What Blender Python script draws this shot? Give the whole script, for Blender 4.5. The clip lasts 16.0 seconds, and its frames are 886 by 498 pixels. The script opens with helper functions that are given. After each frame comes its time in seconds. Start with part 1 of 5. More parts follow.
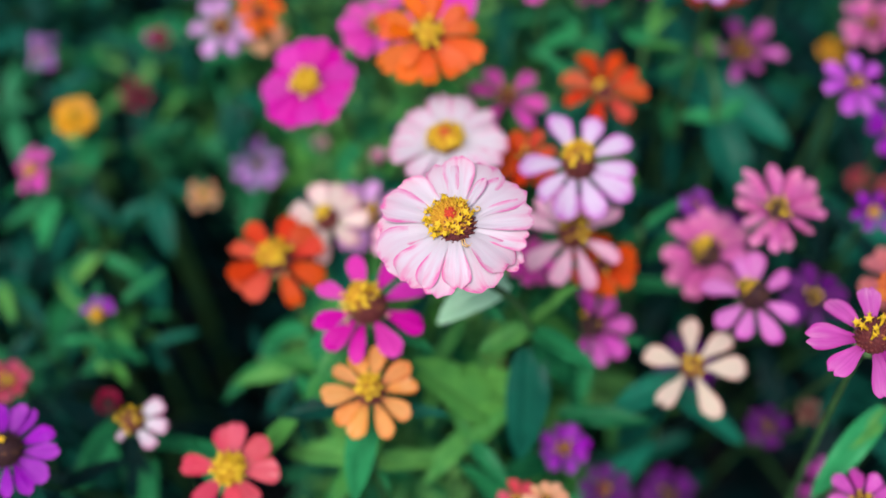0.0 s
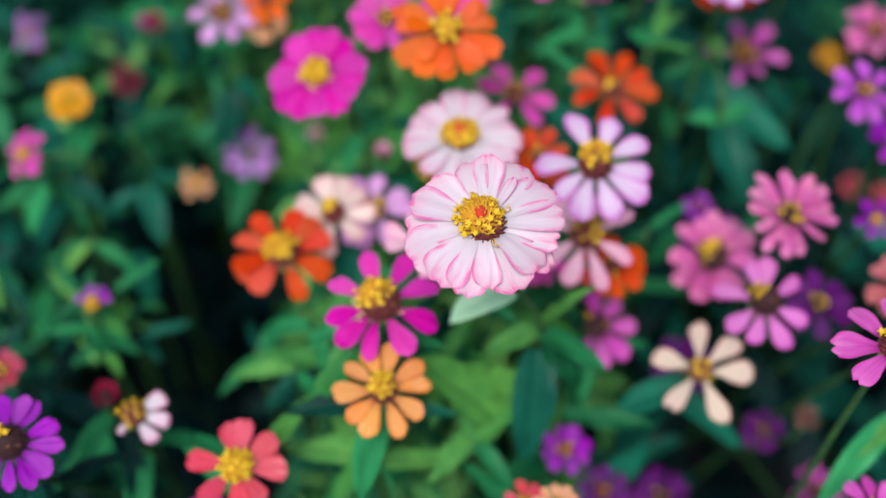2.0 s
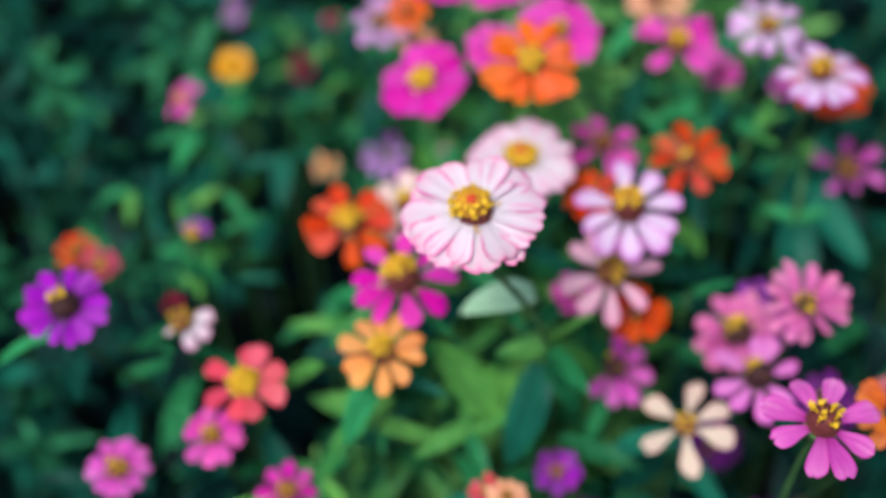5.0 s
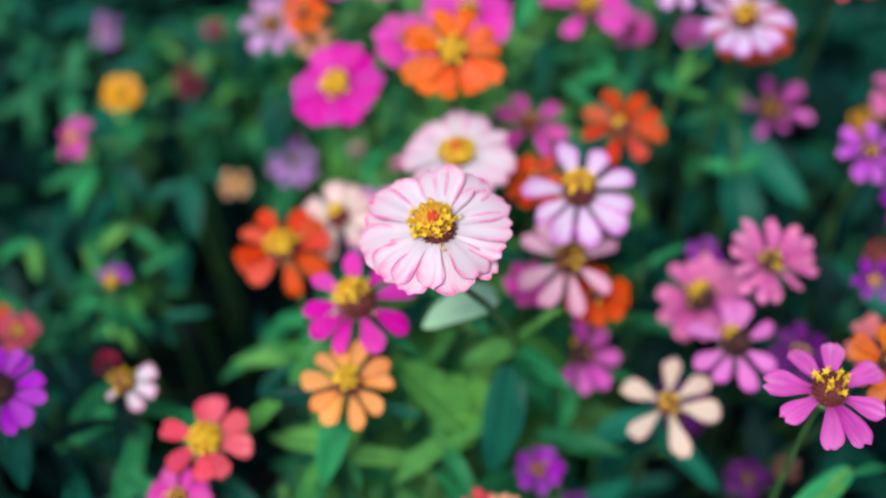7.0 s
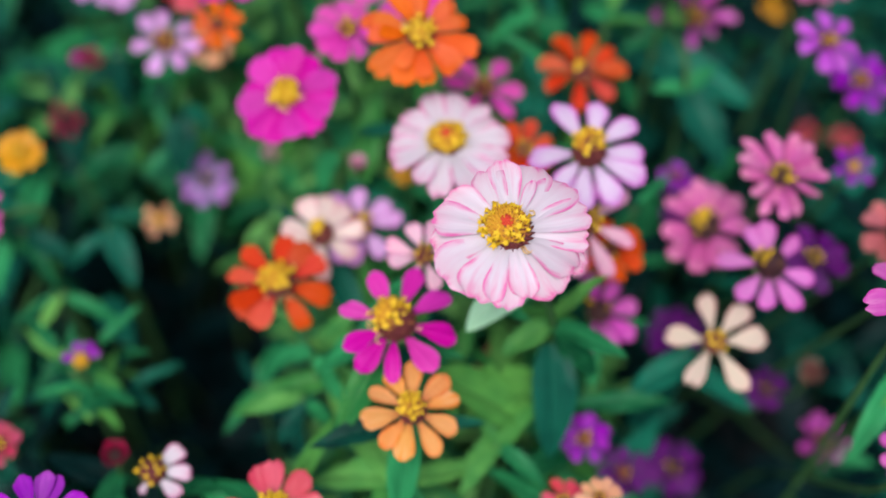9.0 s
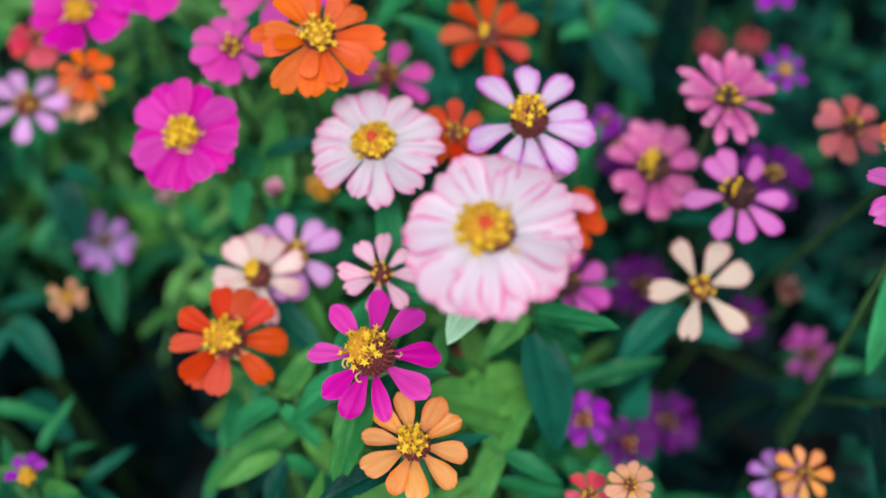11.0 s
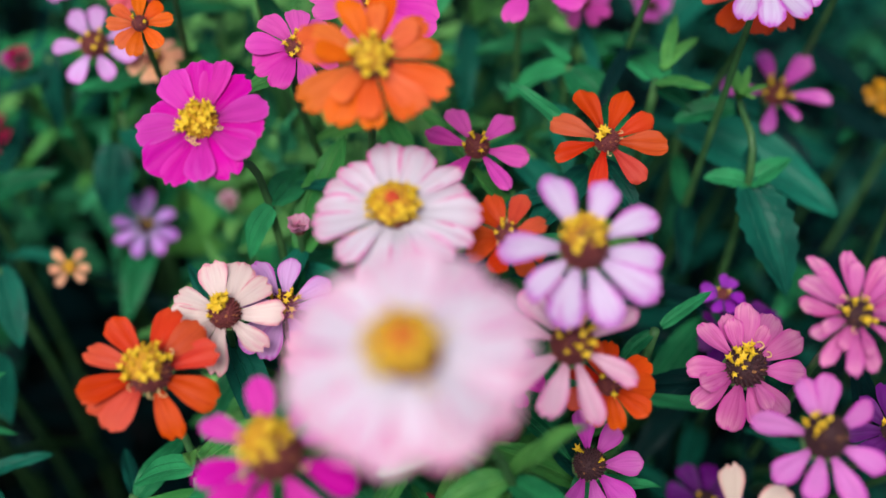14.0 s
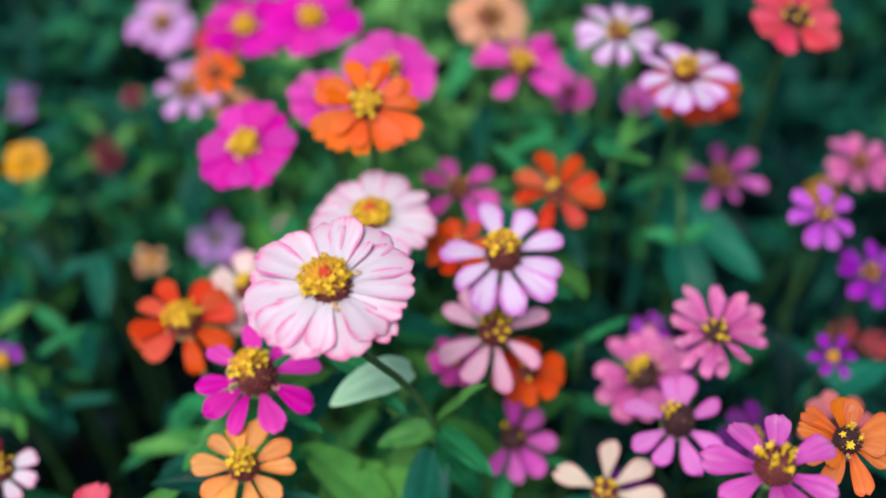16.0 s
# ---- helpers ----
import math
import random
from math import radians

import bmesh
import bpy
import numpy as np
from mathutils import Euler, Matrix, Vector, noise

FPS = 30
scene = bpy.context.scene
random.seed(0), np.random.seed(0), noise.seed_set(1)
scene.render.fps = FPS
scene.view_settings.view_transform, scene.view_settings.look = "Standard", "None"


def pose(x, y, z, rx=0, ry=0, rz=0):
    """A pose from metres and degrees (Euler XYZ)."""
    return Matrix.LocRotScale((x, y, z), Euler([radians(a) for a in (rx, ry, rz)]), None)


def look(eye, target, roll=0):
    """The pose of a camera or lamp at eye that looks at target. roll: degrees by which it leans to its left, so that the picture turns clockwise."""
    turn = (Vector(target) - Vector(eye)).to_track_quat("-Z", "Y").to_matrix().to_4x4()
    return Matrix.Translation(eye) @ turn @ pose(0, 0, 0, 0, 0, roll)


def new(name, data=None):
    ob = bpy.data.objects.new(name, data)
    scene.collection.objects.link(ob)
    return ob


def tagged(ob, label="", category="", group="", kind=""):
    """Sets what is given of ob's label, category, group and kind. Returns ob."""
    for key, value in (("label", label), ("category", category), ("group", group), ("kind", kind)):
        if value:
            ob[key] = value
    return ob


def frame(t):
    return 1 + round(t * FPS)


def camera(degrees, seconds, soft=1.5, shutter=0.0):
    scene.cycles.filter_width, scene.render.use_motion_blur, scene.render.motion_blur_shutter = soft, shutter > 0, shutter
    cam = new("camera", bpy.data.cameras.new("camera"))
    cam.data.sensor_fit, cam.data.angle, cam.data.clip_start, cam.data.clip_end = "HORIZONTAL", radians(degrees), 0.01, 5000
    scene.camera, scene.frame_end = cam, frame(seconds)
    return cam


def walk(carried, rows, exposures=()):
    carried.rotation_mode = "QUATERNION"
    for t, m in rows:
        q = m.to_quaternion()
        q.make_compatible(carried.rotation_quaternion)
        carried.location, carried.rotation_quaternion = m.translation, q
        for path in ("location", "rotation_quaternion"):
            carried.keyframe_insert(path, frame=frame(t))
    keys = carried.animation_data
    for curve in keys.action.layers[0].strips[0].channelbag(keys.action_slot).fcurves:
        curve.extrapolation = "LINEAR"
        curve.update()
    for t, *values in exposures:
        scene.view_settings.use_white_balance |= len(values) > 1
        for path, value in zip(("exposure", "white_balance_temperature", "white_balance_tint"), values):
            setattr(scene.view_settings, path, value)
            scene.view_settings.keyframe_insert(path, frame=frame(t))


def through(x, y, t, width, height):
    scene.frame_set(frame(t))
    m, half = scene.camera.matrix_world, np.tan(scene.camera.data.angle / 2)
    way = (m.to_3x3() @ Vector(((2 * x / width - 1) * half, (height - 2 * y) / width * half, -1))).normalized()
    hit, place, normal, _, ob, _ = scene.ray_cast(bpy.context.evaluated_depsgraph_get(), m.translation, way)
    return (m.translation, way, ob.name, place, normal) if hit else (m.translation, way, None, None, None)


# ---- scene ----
cam = camera(36.49, 16.0)
cam.data.dof.use_dof = True
cam.data.dof.focus_distance = 0.525
cam.data.dof.aperture_fstop = 3.0
PATH = [
    (0, pose(-0.0049, -0.2909, 1.0637, 32.00, 0.00, 0.00)),
    (0.5, pose(-0.0037, -0.2925, 1.0653, 31.85, -1.25, 0.72)),
    (1, pose(-0.0119, -0.2936, 1.0640, 31.90, -1.95, 0.63)),
    (1.5, pose(-0.0251, -0.2900, 1.0618, 32.02, -2.54, 0.17)),
    (2, pose(-0.0396, -0.2836, 1.0576, 31.59, -2.91, -0.14)),
    (2.5, pose(-0.0507, -0.2831, 1.0589, 31.34, -3.24, -0.81)),
    (3, pose(-0.0377, -0.2880, 1.0661, 31.61, -2.87, 0.49)),
    (3.5, pose(-0.0134, -0.2980, 1.0698, 31.93, -2.67, 5.09)),
    (3.7, pose(-0.0037, -0.3027, 1.0703, 32.29, -2.34, 7.33)),
    (4.2, pose(0.0266, -0.3171, 1.0755, 33.14, -2.05, 12.21)),
    (4.7, pose(0.0656, -0.3355, 1.0859, 34.42, -1.77, 16.49)),
    (5.2, pose(0.0989, -0.3494, 1.0954, 35.52, -1.55, 19.08)),
    (5.8, pose(0.1111, -0.3484, 1.0972, 35.79, -1.41, 18.47)),
    (6, pose(0.1056, -0.3435, 1.0949, 35.53, -1.32, 16.89)),
    (6.5, pose(0.0783, -0.3253, 1.0849, 34.58, -1.33, 12.70)),
    (7, pose(0.0365, -0.3125, 1.0751, 33.56, -1.25, 8.06)),
    (7.5, pose(0.0004, -0.2998, 1.0692, 32.85, -1.66, 4.17)),
    (8, pose(-0.0376, -0.2816, 1.0627, 32.47, -2.12, 0.27)),
    (8.5, pose(-0.0652, -0.2675, 1.0574, 31.65, -2.72, -4.46)),
    (9, pose(-0.0897, -0.2592, 1.0513, 31.02, -2.77, -9.16)),
    (9.2, pose(-0.0973, -0.2551, 1.0488, 30.94, -2.61, -11.56)),
    (9.7, pose(-0.1099, -0.2464, 1.0416, 30.65, -2.11, -16.09)),
    (10.2, pose(-0.1160, -0.2322, 1.0312, 30.33, -1.45, -20.39)),
    (10.8, pose(-0.1153, -0.2123, 1.0153, 30.04, -0.69, -23.70)),
    (11.3, pose(-0.1082, -0.1971, 0.9999, 29.97, -0.27, -23.60)),
    (11.5, pose(-0.1047, -0.1912, 0.9898, 29.84, -0.28, -22.22)),
    (12, pose(-0.0880, -0.1736, 0.9639, 30.13, -0.69, -18.58)),
    (12.5, pose(-0.0704, -0.1576, 0.9280, 30.25, -2.14, -12.58)),
    (13, pose(-0.0481, -0.1457, 0.8933, 31.00, -3.48, -5.25)),
    (13.5, pose(-0.0312, -0.1464, 0.8949, 31.74, -2.86, -2.44)),
    (14, pose(-0.0085, -0.1640, 0.9097, 33.71, -2.85, -0.68)),
    (14.5, pose(0.0060, -0.1891, 0.9341, 34.90, -2.03, 1.53)),
    (15, pose(0.0181, -0.2124, 0.9597, 35.64, -2.07, 3.45)),
    (15.5, pose(0.0468, -0.2428, 0.9892, 36.80, -2.33, 5.60)),
    (16, pose(0.0688, -0.2898, 1.0139, 38.35, -1.63, 7.56)),
]
walk(cam, PATH, [(0.0, 0.78, 6200, 9), (3.5, 0.78, 6200, 9), (6.0, 0.96, 6200, 9), (7.5, 0.81, 6200, 9), (9.0, 0.75, 6200, 9),
                 (11.5, 0.72, 6200, 9), (14.0, 0.74, 6200, 9), (16.0, 0.84, 6200, 9)])

FLOWER_GROUP = "zinnias in the bed"

# ---------------------------------------------------------------- light
world = bpy.data.worlds.new("sky")
scene.world = world
world.use_nodes = True
wn = world.node_tree.nodes
wl = world.node_tree.links
sky = wn.new("ShaderNodeTexSky")
sky.sky_type = "NISHITA"
sky.sun_disc = False
sky.sun_elevation = radians(65)
sky.sun_rotation = radians(-153)
sky.dust_density = 3.0
wl.new(sky.outputs[0], wn["Background"].inputs[0])
wn["Background"].inputs[1].default_value = 0.075

sun_data = bpy.data.lights.new("sun", "SUN")
sun_data.energy = 2.75
sun_data.angle = radians(26)
sun_data.color = (1.0, 0.96, 0.90)
sun = new("sun", sun_data)
sun.matrix_world = look((-0.5, -1.0, 2.4), (0, 0, 0))


# ---------------------------------------------------------------- materials
class Nodes:
    """A few shortcuts to lay out a node material."""

    def __init__(self, name):
        self.mat = bpy.data.materials.new(name)
        self.mat.use_nodes = True
        self.tree = self.mat.node_tree
        self.tree.nodes.clear()
        self.out = self.add("ShaderNodeOutputMaterial")

    def add(self, kind):
        return self.tree.nodes.new(kind)

    def link(self, a, b):
        self.tree.links.new(a, b)

    def put(self, socket, value):
        if isinstance(value, bpy.types.NodeSocket):
            self.link(value, socket)
        elif isinstance(value, tuple) and len(value) == 3 and socket.type == "RGBA":
            socket.default_value = (*value, 1)
        else:
            socket.default_value = value

    def math(self, op, a, b=0.0, clamp=False):
        node = self.add("ShaderNodeMath")
        node.operation, node.use_clamp = op, clamp
        self.put(node.inputs[0], a)
        self.put(node.inputs[1], b)
        return node.outputs[0]

    def mix(self, fac, a, b, blend="MIX"):
        node = self.add("ShaderNodeMix")
        node.data_type, node.blend_type = "RGBA", blend
        self.put(node.inputs[0], fac)
        self.put(node.inputs[6], a)
        self.put(node.inputs[7], b)
        return node.outputs[2]

    def span(self, value, a, b, c=0.0, d=1.0):
        node = self.add("ShaderNodeMapRange")
        node.interpolation_type = "SMOOTHSTEP"
        for n, v in enumerate((value, a, b, c, d)):
            self.put(node.inputs[n], v)
        return node.outputs[0]

    def noise(self, vector, scale, detail=3.0, rough=0.55):
        node = self.add("ShaderNodeTexNoise")
        if vector is not None:
            self.link(vector, node.inputs["Vector"])
        node.inputs["Scale"].default_value = scale
        node.inputs["Detail"].default_value = detail
        node.inputs["Roughness"].default_value = rough
        return node.outputs["Fac"]

    def uv(self):
        node = self.add("ShaderNodeUVMap")
        node.uv_map = "sheet"
        sep = self.add("ShaderNodeSeparateXYZ")
        self.link(node.outputs[0], sep.inputs[0])
        return node.outputs[0], sep.outputs[0], sep.outputs[1]

    def stretched(self, vector, x, y, z, shift=None):
        node = self.add("ShaderNodeMapping")
        self.link(vector, node.inputs[0])
        node.inputs["Scale"].default_value = (x, y, z)
        if shift is not None:
            comb = self.add("ShaderNodeCombineXYZ")
            self.link(shift, comb.inputs[0])
            self.link(shift, comb.inputs[1])
            self.link(comb.outputs[0], node.inputs["Location"])
        return node.outputs[0]

    def random(self):
        return self.add("ShaderNodeObjectInfo").outputs["Random"]

    def bump(self, height, strength, distance=0.001):
        node = self.add("ShaderNodeBump")
        node.inputs["Strength"].default_value = strength
        node.inputs["Distance"].default_value = distance
        self.link(height, node.inputs["Height"])
        return node.outputs[0]

    def surface(self, colour, rough=0.5, normal=None, through=0.0, through_colour=None, specular=0.5, sheen=0.0):
        bsdf = self.add("ShaderNodeBsdfPrincipled")
        self.put(bsdf.inputs["Base Color"], colour)
        self.put(bsdf.inputs["Roughness"], rough)
        self.put(bsdf.inputs["Specular IOR Level"], specular)
        if sheen:
            bsdf.inputs["Sheen Weight"].default_value = sheen
        if normal is not None:
            self.link(normal, bsdf.inputs["Normal"])
        shader = bsdf.outputs[0]
        if through:
            thin = self.add("ShaderNodeBsdfTranslucent")
            self.put(thin.inputs[0], through_colour if through_colour is not None else colour)
            blend = self.add("ShaderNodeMixShader")
            blend.inputs[0].default_value = through
            self.link(shader, blend.inputs[1])
            self.link(thin.outputs[0], blend.inputs[2])
            shader = blend.outputs[0]
        self.link(shader, self.out.inputs[0])
        return self.mat


def petal_material(name, base, middle, tip, edge=None, vein=None, wear=0.15, rim_from=0.62, flush=None):
    """Petal: pigment from the claw to the tip and along the rim, fine lengthwise veins, flushed patches, small blemishes."""
    n = Nodes(name)
    uv, u, v = n.uv()
    rnd = n.random()
    off = n.math("MULTIPLY", rnd, 37.0)
    wobble = n.noise(n.stretched(uv, 5, 2.5, 1, off), 1.0, 2)
    along = n.math("ADD", v, n.math("MULTIPLY", n.math("SUBTRACT", wobble, 0.5), 0.30))
    col = n.mix(n.span(along, 0.03, 0.45), tuple(c * 0.86 for c in base), middle)
    col = n.mix(n.span(along, 0.60, 1.05), col, tip)
    rim = n.math("ABSOLUTE", n.math("SUBTRACT", n.math("MULTIPLY", u, 2.0), 1.0))
    rim = n.math("ADD", rim, n.math("MULTIPLY", n.math("SUBTRACT", wobble, 0.5), 0.45))
    rim = n.math("MULTIPLY", rim, n.span(v, 0.05, 0.55, 0.55, 1.0))
    rim = n.math("MAXIMUM", rim, n.math("POWER", along, 4.0))
    if edge is not None:
        patch = n.span(n.noise(n.stretched(uv, 7, 4, 1, off), 1.0, 3), 0.30, 0.58, 0.45, 1.0)
        col = n.mix(n.math("MULTIPLY", n.span(rim, rim_from, 1.0), patch), col, edge)
    streak = n.noise(n.stretched(uv, 13, 0.9, 1, off), 1.0, 3.0, 0.6)
    dark = vein if vein is not None else tuple(c * 0.62 for c in tip)
    col = n.mix(n.math("MULTIPLY", n.span(streak, 0.48, 0.70), 0.45), col, dark)
    if flush is not None:
        # some petals take more of the deep tint than others
        strong = n.math("MULTIPLY", n.span(n.math("FRACT", n.math("MULTIPLY", rnd, 5.1)), 0.45, 1.0, 0.10, 0.70), n.span(v, 0.25, 0.95))
        spread = n.noise(n.stretched(uv, 4.5, 1.3, 1, off), 1.0, 2)
        col = n.mix(n.math("MULTIPLY", n.span(spread, 0.45, 0.68), strong), col, flush)
    faded = n.noise(n.stretched(uv, 2.6, 2.2, 1, off), 1.0, 2)
    col = n.mix(n.math("MULTIPLY", n.span(faded, 0.50, 0.74), 0.10), col, tuple(min(0.8, c * 1.15 + 0.06) for c in tip))
    blot = n.noise(n.stretched(uv, 9, 9, 1, off), 1.0, 3)
    col = n.mix(n.math("MULTIPLY", n.span(blot, 0.62, 0.8), wear), col, tuple(min(1, c * 0.7 + 0.10) for c in middle))
    hsv = n.add("ShaderNodeHueSaturation")
    n.put(hsv.inputs["Hue"], n.math("ADD", 0.493, n.math("MULTIPLY", rnd, 0.014)))
    n.put(hsv.inputs["Saturation"], n.math("ADD", 0.95, n.math("MULTIPLY", n.math("FRACT", n.math("MULTIPLY", rnd, 7.3)), 0.10)))
    n.put(hsv.inputs["Value"], n.math("ADD", 0.86, n.math("MULTIPLY", n.math("FRACT", n.math("MULTIPLY", rnd, 13.7)), 0.22)))
    n.link(col, hsv.inputs["Color"])
    col = hsv.outputs[0]
    return n.surface(col, 0.50, n.bump(streak, 0.35, 0.0005), 0.30, col, 0.12)


def leaf_material(name, deep, light, veins, spots=0.0, islands=False, gloss=0.08):
    n = Nodes(name)
    uv, u, v = n.uv()
    rnd = n.add("ShaderNodeNewGeometry").outputs["Random Per Island"] if islands else n.random()
    off = n.math("MULTIPLY", rnd, 53.0)
    big = n.noise(n.stretched(uv, 2.2, 3, 1, off), 1.0, 3)
    col = n.mix(n.math("ADD", n.math("MULTIPLY", rnd, 0.75), n.math("MULTIPLY", n.math("SUBTRACT", big, 0.45), 0.9), True), deep, light)
    side = n.math("ABSOLUTE", n.math("SUBTRACT", n.math("MULTIPLY", u, 2.0), 1.0))
    mid = n.span(side, 0.0, 0.07, 1.0, 0.0)
    pair = n.span(n.math("ABSOLUTE", n.math("SUBTRACT", side, 0.45)), 0.0, 0.045, 0.7, 0.0)
    ribs = n.math("MAXIMUM", mid, pair)
    # side veins that leave the midrib at a slant
    slant = n.math("SUBTRACT", v, n.math("MULTIPLY", side, 0.16))
    wave = n.math("FRACT", n.math("ADD", n.math("MULTIPLY", slant, 6.5), n.math("MULTIPLY", big, 0.35)))
    fine = n.span(n.math("ABSOLUTE", n.math("SUBTRACT", wave, 0.5)), 0.0, 0.16, 0.10, 0.0)
    ribs = n.math("MAXIMUM", ribs, fine)
    col = n.mix(n.math("MULTIPLY", ribs, 0.55), col, veins)
    speck = n.noise(n.stretched(uv, 18, 40, 1, off), 1.0, 3, 0.6)
    col = n.mix(n.span(speck, 0.66, 0.74, 0.0, 0.35 + spots), col, (0.09, 0.075, 0.03))
    height = n.math("SUBTRACT", n.math("MULTIPLY", big, 0.6), ribs)
    through = n.mix(1.0, col, (1.0, 1.25, 0.35), "MULTIPLY")
    return n.surface(col, 0.40, n.bump(height, 0.7, 0.0016), 0.17, through, gloss)


def plain_plant(name, a, b, scale, rough=0.6, through=0.0):
    n = Nodes(name)
    pos = n.add("ShaderNodeTexCoord").outputs["Object"]
    f = n.noise(pos, scale, 4)
    g = n.noise(pos, scale * 6, 2)
    col = n.mix(n.span(f, 0.35, 0.65), a, b)
    col = n.mix(n.math("MULTIPLY", n.math("ADD", n.span(g, 0.4, 0.7), n.random()), 0.3), col, tuple(c * 0.55 for c in a))
    return n.surface(col, rough, n.bump(g, 0.4, 0.0008), through, None, 0.35)


def disc_material(name, a, b, tip, share):
    """Chaff scales, each of its own tone, a share of them with dry golden tips."""
    n = Nodes(name)
    pos = n.add("ShaderNodeTexCoord").outputs["Object"]
    own = n.add("ShaderNodeNewGeometry").outputs["Random Per Island"]
    g = n.noise(pos, 14, 3)
    col = n.mix(n.math("ADD", n.math("MULTIPLY", own, 0.7), n.math("MULTIPLY", g, 0.4), True), a, b)
    lit = n.math("FRACT", n.math("MULTIPLY", own, 7.7))
    col = n.mix(n.math("MULTIPLY", n.span(lit, 1 - share, 1.0), n.span(g, 0.40, 0.60)), col, tip)
    return n.surface(col, 0.7, n.bump(g, 0.4, 0.0006), 0, None, 0.25)


def soil_material():
    n = Nodes("shade_dark_soil")
    pos = n.add("ShaderNodeTexCoord").outputs["Object"]
    f = n.noise(pos, 9, 8, 0.65)
    g = n.noise(pos, 90, 4)
    # near-black: the shade between the plants is put into the soil colour
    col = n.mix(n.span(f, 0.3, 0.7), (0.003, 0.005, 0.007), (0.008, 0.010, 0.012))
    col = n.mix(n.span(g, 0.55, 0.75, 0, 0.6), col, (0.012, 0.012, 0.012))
    return n.surface(col, 0.95, n.bump(n.math("ADD", f, n.math("MULTIPLY", g, 0.3)), 0.9, 0.02), 0, None, 0.2)


def star_material(name, a, b):
    n = Nodes(name)
    pos = n.add("ShaderNodeTexCoord").outputs["Object"]
    g = n.noise(pos, 900, 2)
    col = n.mix(n.math("ADD", n.math("MULTIPLY", n.random(), 0.6), n.math("MULTIPLY", g, 0.4), True), a, b)
    return n.surface(col, 0.6, None, 0.15, None, 0.25)


